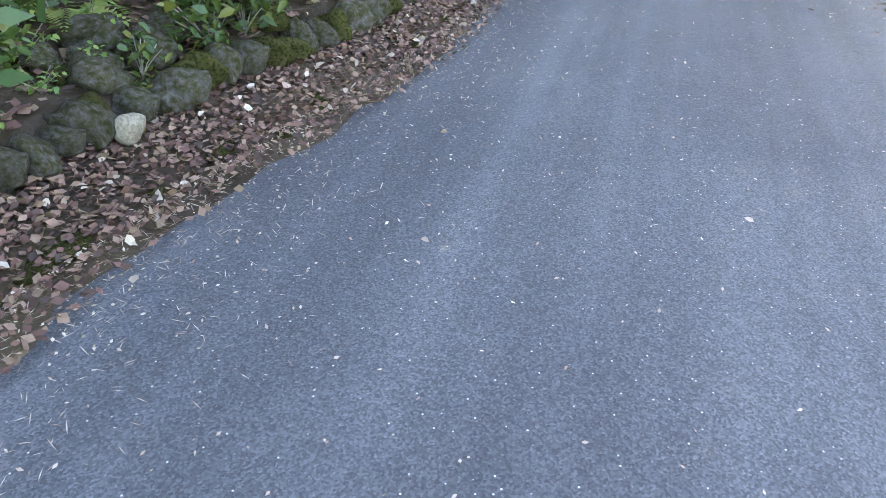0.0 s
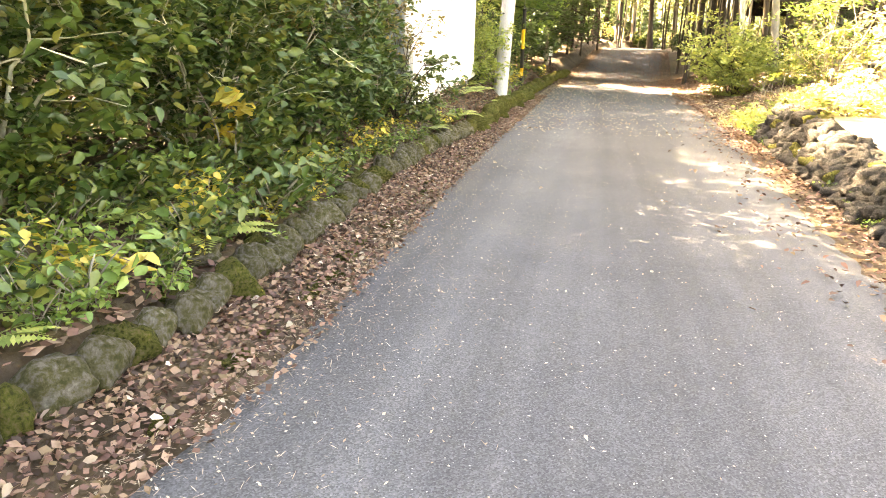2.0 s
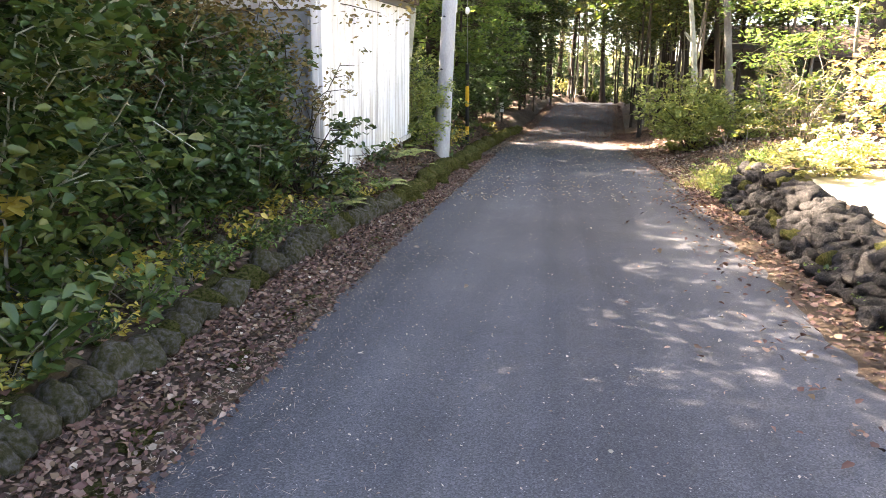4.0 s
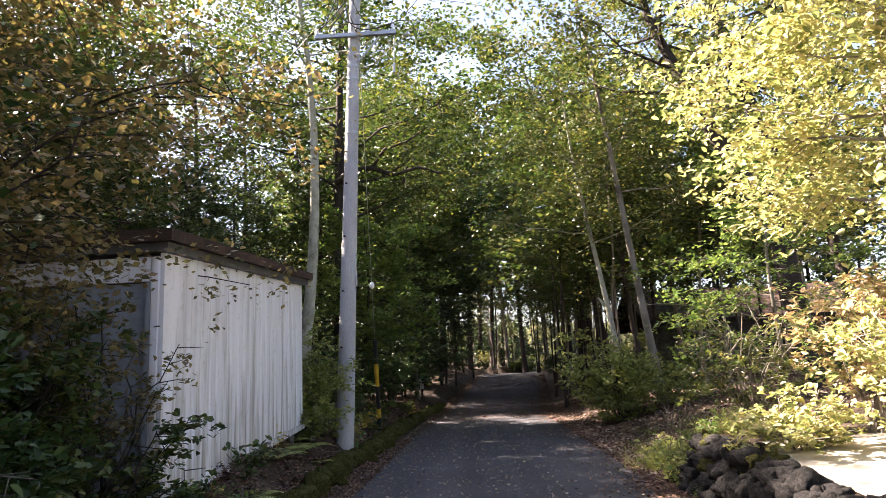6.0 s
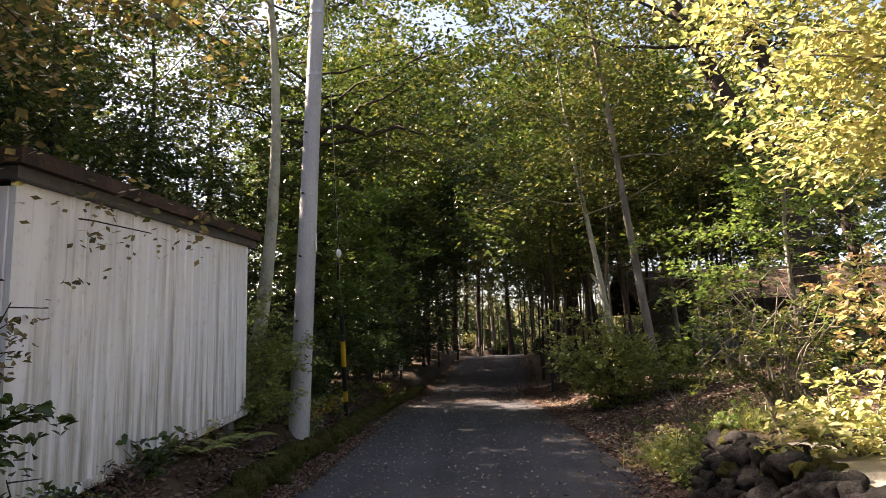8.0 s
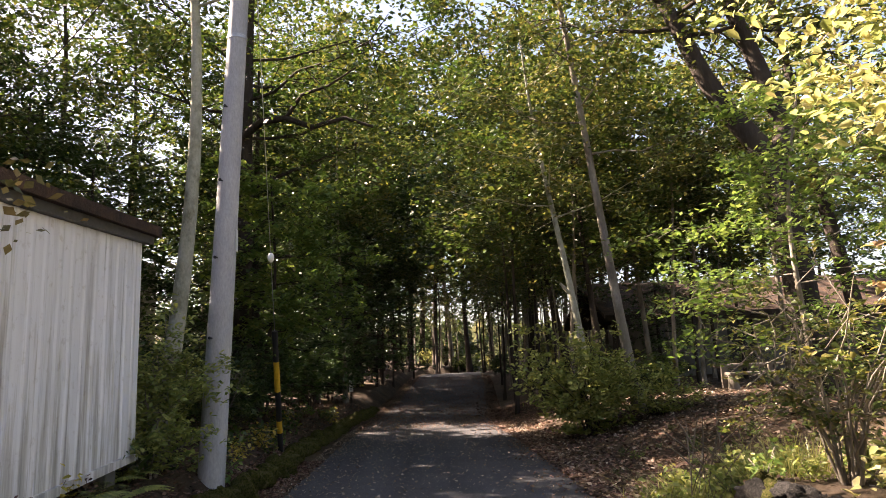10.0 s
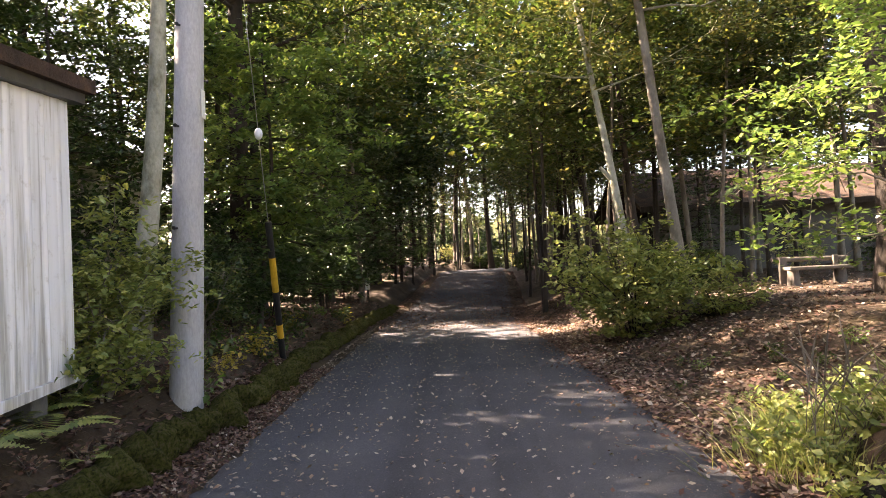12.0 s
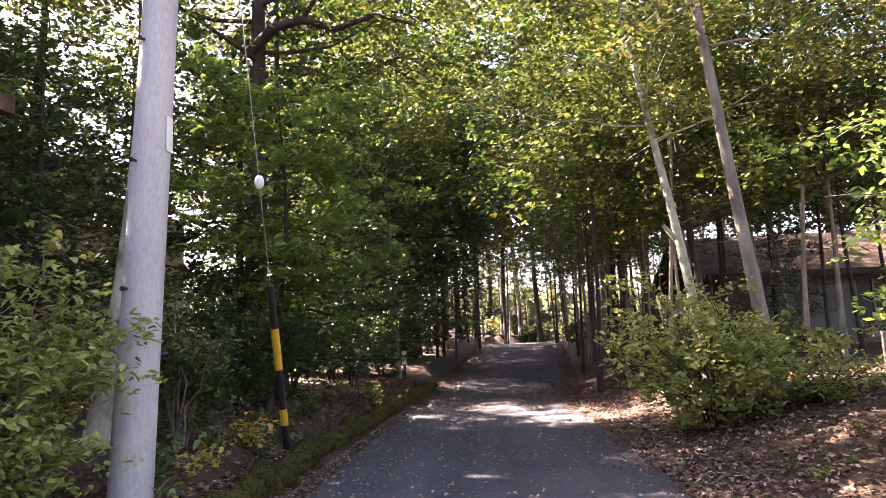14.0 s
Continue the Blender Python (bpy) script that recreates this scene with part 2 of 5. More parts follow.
def shade(me, smooth=True):
    me.polygons.foreach_set("use_smooth", [smooth] * len(me.polygons))
    return me


def attach(name, me, mat, parent=None, label="", kind=""):
    me.materials.clear()
    me.materials.append(mat)
    ob = new(name, me)
    ob.parent = parent
    return tagged(ob, label, "", "", kind)


def part(name, bm, mat, parent=None, label="", smooth=False, kind=""):
    me = bpy.data.meshes.new(name)
    bm.to_mesh(me)
    bm.free()
    shade(me, smooth)
    return attach(name, me, mat, parent, label, kind)


def empty(name, x, y, z, label, category, group="", rz=0.0):
    ob = new(name)
    ob.matrix_world = pose(x, y, z, 0, 0, rz)
    return tagged(ob, label, category, group)


def add_box(bm, x0, x1, y0, y1, z0, z1, bevel=0.0):
    r = bmesh.ops.create_cube(bm, size=1, matrix=Matrix.LocRotScale(((x0 + x1) / 2, (y0 + y1) / 2, (z0 + z1) / 2), None, (x1 - x0, y1 - y0, z1 - z0)))
    if bevel:
        edges = list({e for v in r["verts"] for e in v.link_edges})
        bmesh.ops.bevel(bm, geom=edges, offset=bevel, segments=1, affect="EDGES")


def box_bm(*a, bevel=0.0):
    bm = bmesh.new()
    add_box(bm, *a, bevel=bevel)
    return bm


def rod_bm(a, b, r0, r1=None, sides=10):
    """A capped round rod from a to b."""
    a, b = Vector(a), Vector(b)
    bm = bmesh.new()
    m = Matrix.Translation((a + b) / 2) @ (b - a).to_track_quat("Z", "Y").to_matrix().to_4x4()
    bmesh.ops.create_cone(bm, cap_ends=True, segments=sides, radius1=r0, radius2=r0 if r1 is None else r1, depth=(b - a).length, matrix=m)
    return bm


def tube_arrays(lines):
    """Open tubes along (points, radii, sides): one list of corners and one of quads."""
    vs, fs, base = [], [], 0
    for pts, rad, k in lines:
        pts, rad = np.asarray(pts, float), np.asarray(rad, float)
        tan = np.gradient(pts, axis=0)
        tan /= np.linalg.norm(tan, axis=1, keepdims=True) + 1e-9
        ref = np.where(np.abs(tan[:, 2:]) > 0.9, [[1.0, 0, 0]], [[0, 0, 1.0]])
        if np.abs(tan[:, 2]).max() > 0.9:
            ref = np.tile([[1.0, 0.05, 0]], (len(pts), 1))
        u = np.cross(tan, ref)
        u /= np.linalg.norm(u, axis=1, keepdims=True) + 1e-9
        w = np.cross(tan, u)
        a = np.arange(k) * 2 * np.pi / k
        ring = pts[:, None] + rad[:, None, None] * (np.cos(a)[None, :, None] * u[:, None] + np.sin(a)[None, :, None] * w[:, None])
        vs.append(ring.reshape(-1, 3))
        i, j = np.meshgrid(np.arange(len(pts) - 1), np.arange(k), indexing="ij")
        p, q = base + i * k + j, base + i * k + (j + 1) % k
        fs.append(np.stack([p, q, q + k, p + k], -1).reshape(-1, 4))
        base += len(pts) * k
    return np.concatenate(vs), np.concatenate(fs)


def tube_mesh(name, lines):
    return shade(raw_mesh(name, *tube_arrays(lines)))


def leaf_arrays(rng, pts, size, rich=True, flat=0.5, droop=0.25, width=0.55):
    """Leaves at pts: a folded blade each (two quads, or one where seen from far off)."""
    n = len(pts)
    az = rng.uniform(0, 2 * np.pi, n)
    a = np.stack([np.cos(az), np.sin(az), rng.normal(-droop, 0.35, n)], -1)
    a /= np.linalg.norm(a, axis=1, keepdims=True)
    nor = rng.normal(0, flat, (n, 3)) + [0, 0, 1]
    side = np.cross(a, nor)
    side /= np.linalg.norm(side, axis=1, keepdims=True) + 1e-9
    nor = np.cross(side, a)
    s = (size * rng.uniform(0.6, 1.35, n))[:, None]
    w = s * width * rng.uniform(0.75, 1.2, n)[:, None] * 0.5
    b = pts - a * s * 0.5
    if rich:
        up = nor * s * 0.1
        v = np.stack([b, b + a * s * 0.28 + side * w + up, b + a * s * 0.68 + side * w * 0.75 + up * 0.6, b + a * s - nor * s * 0.08,
                      b + a * s * 0.68 - side * w * 0.75 + up * 0.6, b + a * s * 0.28 - side * w + up], 1)
        k = np.arange(n)[:, None] * 6
        f = np.concatenate([k + [0, 1, 2, 3], k + [0, 3, 4, 5]], 1).reshape(-1, 4)
    else:
        v = np.stack([b, b + a * s * 0.45 + side * w, b + a * s, b + a * s * 0.45 - side * w], 1)
        f = np.arange(n)[:, None] * 4 + [0, 1, 2, 3]
    return v.reshape(-1, 3), f


def leaf_mesh(name, rng, pts, size, **kw):
    return raw_mesh(name, *leaf_arrays(rng, pts, size, **kw))


def smooth_step(v):
    v = np.clip(v, 0, 1)
    return v * v * (3 - 2 * v)


def wobble(x, y, f=1.0, seed=0.0):
    """Smooth uneven ground, about -1 to 1."""
    return (np.sin(x * 1.7 * f + 1.3 * np.sin(y * 1.1 * f + seed)) + np.sin(y * 2.3 * f + 1.7 * np.sin(x * 1.3 * f - seed)) + np.sin((x + y) * 3.1 * f + seed)) / 3


# ---- the lie of the land ----
def road_centre(y):
    return 0.1 + 1.6 * smooth_step((y - 20) / 32) + 6.0 * smooth_step((y - 50) / 20)


def road_edges(y):
    c = road_centre(y)
    left = c - 1.74 - 0.13 * smooth_step((y - 1) / 7) - 0.42 * smooth_step((1.2 - y) / 3)
    right = c + 1.62 + 0.4 * smooth_step((y - 3) / 9) + 0.16 * smooth_step((y - 10) / 3) * smooth_step((26 - y) / 6)
    return left, right


def road_height(y):
    return 1.25 * smooth_step((y - 27) / 24)


def kerb_line(y):
    return road_edges(y)[0] - 0.44 + 0.17 * smooth_step((y - 6) / 5) + 0.04 * np.sin(y * 0.9)


def land(x, y):
    """Height of the ground at numpy x, y."""
    left, right = road_edges(y)
    base = road_height(y)
    kerb = kerb_line(y)
    verge = 0.05
    late = smooth_step((y - 5) / 7)
    shelf = 0.15 + 0.03 * late + 0.24 * late * smooth_step((kerb - 0.1 - x) / 0.5)
    bank = np.where(x > left, 0.0, verge * np.clip((left - x) / 0.4, 0, 1))
    bank = np.where(x < kerb - 0.1, shelf + 0.09 * np.minimum(kerb - x, 14) + 0.05 * wobble(x, y), bank)
    over = x - right
    slope = smooth_step((y - 11.2) / 1.5)
    terrace = np.where(over > 0.62, 0.31 + 0.19 * smooth_step((y - 5.5) / 4.5) + 0.03 * np.clip(over, 0, 12) + 0.02 * wobble(x, y), 0.02 * np.clip(over, 0, 1))
    rise = 0.7 * smooth_step(over / 3.2) + 0.035 * np.clip(over - 3.2, 0, 20) + 0.03 * wobble(x, y, 1.3) * np.clip(over, 0, 1)
    bank = np.where(over > 0, terrace * (1 - slope) + rise * slope, bank)
    return base + bank - np.where((x > left - 0.02) & (over < 0.02), 0.03, 0.0)


def land_at(x, y):
    return float(land(np.array([float(x)]), np.array([float(y)]))[0])


def build_ground():
    xs = np.unique(np.concatenate([np.linspace(-900, -40, 14), np.linspace(-40, -6, 40), np.linspace(-6, 8, 113), np.linspace(8, 40, 40), np.linspace(40, 900, 14)]).round(3))
    ys = np.unique(np.concatenate([np.linspace(-900, -20, 14), np.linspace(-20, -5, 15), np.linspace(-5, 32, 112), np.linspace(32, 90, 50), np.linspace(90, 900, 14)]).round(3))
    gx, gy = np.meshgrid(xs, ys)
    z = land(gx, gy)
    z = z + 0.012 * wobble(gx, gy, 9.0) * (z > 0.02)
    v = np.stack([gx, gy, z], -1).reshape(-1, 3)
    i, j = np.meshgrid(np.arange(len(ys) - 1), np.arange(len(xs) - 1), indexing="ij")
    p = i * len(xs) + j
    f = np.stack([p, p + 1, p + 1 + len(xs), p + len(xs)], -1).reshape(-1, 4)
    ob = attach("ground", shade(raw_mesh("ground", v, f)), SOIL)
    tagged(ob, "brown forest soil under fallen leaves", "ground", kind="structure")


def build_road():
    ys = np.concatenate([np.linspace(-20, -4, 9), np.linspace(-3.8, 30, 200), np.linspace(30.5, 75, 60)])
    rng = np.random.default_rng(5)
    rows = []
    for y in ys:
        l, r = road_edges(y)
        l, r = l + rng.normal(0, 0.025), r + rng.normal(0, 0.03)
        t = np.linspace(0, 1, 13)
        z = road_height(y) + 0.02 * (1 - (2 * t - 1) ** 2) - 0.004 - 0.012 * np.exp(-((t - 0.3) / 0.1) ** 2) - 0.012 * np.exp(-((t - 0.72) / 0.1) ** 2)
        z[[0, -1]] -= 0.05
        rows.append(np.stack([l + (r - l) * t, np.full(13, y), z], -1))
    v = np.concatenate(rows)
    i, j = np.meshgrid(np.arange(len(ys) - 1), np.arange(12), indexing="ij")
    p = i * 13 + j
    f = np.stack([p, p + 1, p + 14, p + 13], -1).reshape(-1, 4)
    ob = attach("road", shade(raw_mesh("road", v, f)), ASPHALT)
    tagged(ob, "narrow worn grey asphalt lane with scattered leaf bits", "road", kind="structure")


def build_yard():
    xs, ys = np.linspace(2.75, 9.5, 28), np.linspace(-2, 10.2, 50)
    gx, gy = np.meshgrid(xs, ys)
    gx = gx + 0.12 * wobble(gx, gy, 1.9) * (gx > 3)
    v = np.stack([gx, gy, land(gx, gy) + 0.02 + 0.008 * wobble(gx, gy, 7)], -1).reshape(-1, 3)
    i, j = np.meshgrid(np.arange(49), np.arange(27), indexing="ij")
    p = i * 28 + j
    f = np.stack([p, p + 1, p + 29, p + 28], -1).reshape(-1, 4)
    tagged(attach("yard", shade(raw_mesh("yard", v, f)), GRAVEL), "pale sandy gravel yard above the stone wall", "ground", kind="structure")


def build_ridge():
    """High wooded ground added all round, far beyond the trees, to hide bright sky."""
    rg = np.random.default_rng(12)
    n, rows = 720, []
    a = np.linspace(0, 2 * np.pi, n, endpoint=False)
    crest = 7.6 + 1.2 * np.sin(a * 5 + 1) + 0.8 * np.sin(a * 13) + 1.2 * rg.random(n) + 0.9 * np.abs(np.sin(a * 61))
    for k in range(9):
        f = k / 8
        r = 84 + 26 * f + rg.normal(0, 0.8, n)
        rows.append(np.stack([r * np.cos(a), 20 + r * np.sin(a), -1.0 + (crest + 1) * f ** 0.7 + rg.normal(0, 0.5, n) * (0 < k)], -1))
    v = np.concatenate(rows)
    i, j = np.meshgrid(np.arange(8), np.arange(n), indexing="ij")
    p, q = i * n + j, i * n + (j + 1) % n
    f = np.stack([p, q, q + n, p + n], -1).reshape(-1, 4)
    tagged(attach("backdrop", raw_mesh("backdrop", v, f), WOODS), "added wooded ridge that closes the horizon behind the forest", "hill", kind="structure")


build_ground()
build_road()
build_ridge()
build_yard()


# ---- trees and shrubs ----
def crown_twigs(rng, trunk_pts, trunk_rad, low, spread, limbs, subs, rise, height):
    """Limbs and twigs of a crown: tubes, and the points at which leaves hang."""
    lines, tips = [], []
    n = len(trunk_pts)
    for k in range(limbs):
        f = low + (0.97 - low) * (k + rng.uniform(0, 0.8)) / limbs
        q = f * (n - 1)
        i = min(int(q), n - 2)
        start = trunk_pts[i] + (trunk_pts[i + 1] - trunk_pts[i]) * (q - i)
        az = k * 2.4 + rng.uniform(-0.5, 0.5)
        u = (f - low) / (1 - low)
        length = spread * (0.55 + 0.75 * math.sin(math.pi * min(1, 0.25 + 0.7 * u))) * rng.uniform(0.65, 1.1)
        s = np.linspace(0, 1, 6)[:, None]
        out = np.array([math.cos(az), math.sin(az), 0.0])
        pts = start + out * length * s + np.array([0, 0, 1.0]) * length * rise * rng.uniform(0.4, 1.3) * s ** 1.4
        pts[1:] += rng.normal(0, 0.05 * length, (5, 3)) * s[1:]
        r = max(0.007, trunk_rad[i] * 0.34)
        lines.append((pts, r * (1 - 0.8 * s[:, 0]), 5))
        for j in range(subs):
            g = rng.uniform(0.25, 1.0) * 5
            b = min(int(g), 4)
            p0 = pts[b] + (pts[b + 1] - pts[b]) * (g - b)
            d = out * rng.uniform(0.2, 1) + rng.normal(0, 0.75, 3) * [1, 1, 0.45]
            d /= np.linalg.norm(d)
            w = np.linspace(0, 1, 4)[:, None]
            sub = p0 + d * length * 0.42 * rng.uniform(0.5, 1.2) * w + [0, 0, -0.06 * length] * w ** 2
            lines.append((sub, r * 0.3 * (1 - 0.7 * w[:, 0]) + 0.003, 3))
            tips += [sub[1], sub[2], sub[3], sub[3]]
    return lines, np.array(tips)


def make_tree(name, label, category, x, y, height, radius, lean=(0, 0), bend=0.15, low=0.35, spread=2.2, limbs=16, subs=6, rise=0.45,
              leaves=6000, size=0.12, clump=0.3, leaf=GREEN, bark=BARK_DARK, seed=1, group="", rich=False, flat=0.5, sides=8, lift=0.0, extra=(), bow=0.0, spray=10, spine=None):
    rng = np.random.default_rng(seed)
    z0 = land_at(x, y) - 0.06 + lift
    tree = empty(name, x, y, z0, label, category, group)
    s = np.linspace(0, 1, 14)
    wave = np.stack([np.sin(s * 5 + seed), np.cos(s * 4 + seed * 2), 0 * s], -1) * bend * (s * (1 - 0.3 * s))[:, None]
    wave -= wave[0]
    pts = np.stack([lean[0] * s + bow * np.sin(np.pi * s), lean[1] * s, height * s], -1) + wave
    if spine is not None:
        knots = np.linspace(0, 1, len(spine))
        pts = np.stack([np.interp(s, knots, spine[:, k]) for k in range(3)], -1) + wave * 0.4
    rad = radius * (1 - 0.82 * s) * (1 + 0.5 * np.exp(-s * 28)) + 0.004
    attach("trunk", tube_mesh("trunk", [(pts, rad, sides)]), bark, tree)
    lines, tips = crown_twigs(rng, pts, rad, low, spread, limbs, subs, rise, height)
    if group:
        attach("branchwork", tube_mesh("branchwork", [q for k, q in enumerate(lines) if k % (subs + 1) < 3]), bark, tree, kind="stuff")
    else:
        for k in range(limbs):
            attach("limb", tube_mesh("limb", lines[k * (subs + 1):(k + 1) * (subs + 1)]), bark, tree)
        for line in extra:
            attach("limb", tube_mesh("limb", [line]), bark, tree, "bare limb")
    # leaves stand in sprays, with gaps between them
    sprays = max(20, leaves // spray)
    hub = tips[rng.integers(0, len(tips), sprays)] + rng.normal(0, clump, (sprays, 3)) * [1, 1, 0.55]
    p = hub[rng.integers(0, sprays, leaves)] + rng.normal(0, clump * 0.5, (leaves, 3)) * [1, 1, 0.45]
    attach("crown", leaf_mesh("crown", rng, p, size, rich=rich, flat=flat), leaf, tree, kind="stuff")
    return tree


def make_shrub(name, label, category, x, y, height, spread, stems=9, leaves=2500, size=0.08, clump=0.12, leaf=GREEN, bark=BARK_GREY, seed=1, group="", rich=True,
               flat=0.55, low=0.25, lean=(0, 0), stem_r=0.012, upright=1.0):
    rng = np.random.default_rng(seed)
    shrub = empty(name, x, y, land_at(x, y) - 0.03, label, category, group)
    lines, tips = [], []
    for k in range(stems):
        az = k * 2.4 + rng.uniform(-0.4, 0.4)
        reach = spread * rng.uniform(0.25, 1.0)
        top = height * rng.uniform(0.65, 1.0) * (1 - 0.35 * (reach / spread) ** 2 * upright)
        s = np.linspace(0, 1, 7)[:, None]
        out = np.array([math.cos(az), math.sin(az), 0])
        pts = out * (0.06 + reach * s ** 1.3) + np.array([lean[0], lean[1], 0]) * s ** 2 + np.array([0, 0, top]) * s ** 0.8 + rng.normal(0, 0.035 * height, (7, 3)) * s
        lines.append((pts, stem_r * (1.1 - 0.8 * s[:, 0]), 5))
        for j in range(7):
            g = rng.uniform(low, 1.0) * 6
            b = min(int(g), 5)
            p0 = pts[b] + (pts[b + 1] - pts[b]) * (g - b)
            d = out * 0.5 + rng.normal(0, 0.8, 3) * [1, 1, 0.6]
            d /= np.linalg.norm(d)
            w = np.linspace(0, 1, 4)[:, None]
            sub = p0 + d * spread * 0.5 * rng.uniform(0.4, 1.0) * w
            sub[:, 2] = np.maximum(sub[:, 2], 0.05)
            lines.append((sub, stem_r * 0.35 * (1 - 0.7 * w[:, 0]) + 0.0015, 3))
            tips += [sub[1], sub[2], sub[3], sub[3]]
    if group:
        attach("stemwork", tube_mesh("stemwork", [q for k, q in enumerate(lines) if k % 8 < 4]), bark, shrub, kind="stuff")
    else:
        for k in range(stems):
            attach("stem", tube_mesh("stem", lines[k * 8:(k + 1) * 8]), bark, shrub)
    tips = np.array(tips)
    sprays = max(12, leaves // 9)
    hub = tips[rng.integers(0, len(tips), sprays)] + rng.normal(0, clump, (sprays, 3)) * [1, 1, 0.7]
    p = hub[rng.integers(0, sprays, leaves)] + rng.normal(0, clump * 0.4, (leaves, 3)) * [1, 1, 0.6]
    p[:, 2] = np.maximum(p[:, 2], 0.04 + 0.05 * rng.random(leaves))
    attach("foliage", leaf_mesh("foliage", rng, p, size, rich=rich, flat=flat), leaf, shrub, kind="stuff")
    return shrub


def spot(x, y, rz=0.0, s=1.0, sink=0.06, sz=None):
    """A standing place on the land for a copy, turned and scaled."""
    return pose(x, y, land_at(x, y) - sink, 0, 0, rz) @ Matrix.Diagonal((s, s, sz or s, 1))


# the trees beside the lane
make_tree("birch_tree", "slender pale lichen-spotted tree behind the pole", "tree", -3.68, 16.1, 11.5, 0.135, (-0.3, 0.1), 0.06, 0.6, 2.2, 16, 7, leaves=6500, size=0.12, clump=0.3, leaf=GREEN, bark=BARK_PALE, seed=3, sides=14, bow=0.6)
limb = np.array([[0, 0, 6.3], [0.5, -0.3, 6.55], [1.1, -0.6, 6.5], [1.7, -0.8, 6.2], [2.4, -0.9, 6.35], [3.0, -1.0, 6.1]])
limb2 = np.array([[1.1, -0.6, 6.5], [1.5, -0.9, 6.9], [2.1, -1.1, 7.0], [2.7, -1.3, 7.3]])
make_tree("oak_tree", "tall dark-barked tree with a long bare limb", "tree", -3.7, 20.6, 13, 0.22, (0.2, 0.3), 0.12, 0.4, 3.6, 20, 8, leaves=24000, size=0.13, clump=0.42, leaf=GREEN, bark=BARK_DARK, seed=8, sides=12,
          extra=[(limb, np.linspace(0.1, 0.03, 6), 8), (limb2, np.linspace(0.05, 0.015, 4), 6)])
make_tree("forest_tree", "leaning pale-barked tree rising from the bush", "tree", 4.5, 19.8, 12.5, 0.105, (-1.75, -1.0), 0.1, 0.42, 2.8, 16, 7, leaves=12000, size=0.12, clump=0.32, leaf=TURNING, bark=BARK_GREY, seed=11, sides=12)
make_tree("forest_tree", "slim pale tree with a broken side stub", "tree", 3.75, 20.4, 9.5, 0.09, (-0.95, 0.9), 0.16, 0.45, 2.2, 14, 7, leaves=8000, size=0.12, clump=0.3, leaf=TURNING, bark=BARK_PALE, seed=14, sides=12,
          extra=[(np.array([[-0.3, 0.25, 2.75], [-0.42, 0.2, 2.88], [-0.52, 0.15, 2.98]]), np.array([0.045, 0.04, 0.03]), 6)])
fork = np.array([[0, 0, 0], [-0.05, 0, 2.2], [-0.2, 0, 4.3], [-1.2, 0, 5.7], [-1.85, 0, 7.3], [-2.55, 0, 8.9], [-2.9, 0, 11.0]])
fork2 = np.array([[-0.18, 0, 4.1], [0.1, 0.1, 5.1], [-0.25, 0.15, 6.4], [-0.6, 0.2, 7.6], [-0.95, 0.3, 9.6], [-1.0, 0.4, 12]])
make_tree("oak_tree", "massive dark forked tree leaning over the clearing", "tree", 7.15, 18.0, 11, 0.3, (0, 0), 0.1, 0.62, 2.9, 18, 8, leaves=11000, size=0.12, clump=0.34, leaf=TURNING, bark=BARK_DARK, seed=21, sides=14,
          extra=[(fork2, np.array([0.2, 0.18, 0.16, 0.14, 0.1, 0.04]), 12)], spine=fork)
make_tree("forest_tree", "tall dark tree behind the leaning oak", "tree", 10.6, 21.5, 13, 0.2, (-1.6, 0.6), 0.2, 0.4, 3.2, 18, 8, leaves=11000, size=0.14, clump=0.36, leaf=TURNING, bark=BARK_DARK, seed=22)
make_tree("maple_tree", "yellow-green tree in full sun above the stone wall", "tree", 4.1, 9.1, 7.4, 0.085, (0.2, -0.3), 0.2, 0.3, 1.6, 28, 10, rise=0.3, leaves=30000, size=0.085, clump=0.2, leaf=YELLOW_GREEN, bark=BARK_GREY, seed=31, rich=True, flat=0.6)
make_tree("maple_tree", "small layered light green tree by the guy wire", "tree", -3.0, 19.3, 4.9, 0.05, (0.5, -0.5), 0.2, 0.36, 1.45, 16, 8, rise=0.12, leaves=8000, size=0.12, clump=0.15, leaf=GREEN_LIGHT, bark=BARK_DARK, seed=37, rich=True, flat=0.3)
make_tree("bushy_tree", "olive-brown small tree spreading over the shed", "tree", -4.9, 6.6, 5.7, 0.09, (0.3, 0.5), 0.25, 0.24, 2.3, 32, 11, rise=0.35, leaves=38000, size=0.075, clump=0.26, leaf=OLIVE, bark=BARK_DARK, seed=41, flat=0.6)
thicket = make_tree("bushy_tree", "dense dark green tree beside the lane", "tree", -5.2, 3.6, 5.9, 0.1, (0.3, 0), 0.25, 0.08, 2.4, 32, 11, rise=0.3, leaves=21000, size=0.09, clump=0.28, leaf=GREEN_DARK, bark=BARK_DARK, seed=43, flat=0.6)
evergreen = make_tree("conifer", "dark dense evergreen among the trees", "tree", -3.7, 22.0, 8.5, 0.13, (0, 0), 0.05, 0.08, 1.8, 38, 10, rise=-0.12, leaves=9500, size=0.15, clump=0.2, leaf=GREEN_DARK, bark=BARK_DARK, seed=47, group="evergreens")
make_tree("forest_tree", "green tree arching over the lane's edge", "tree", 5.4, 25.5, 10.5, 0.1, (-1.0, 0), 0.25, 0.3, 3.2, 20, 8, leaves=14000, size=0.18, clump=0.36, leaf=GREEN, bark=BARK_DARK, seed=48)
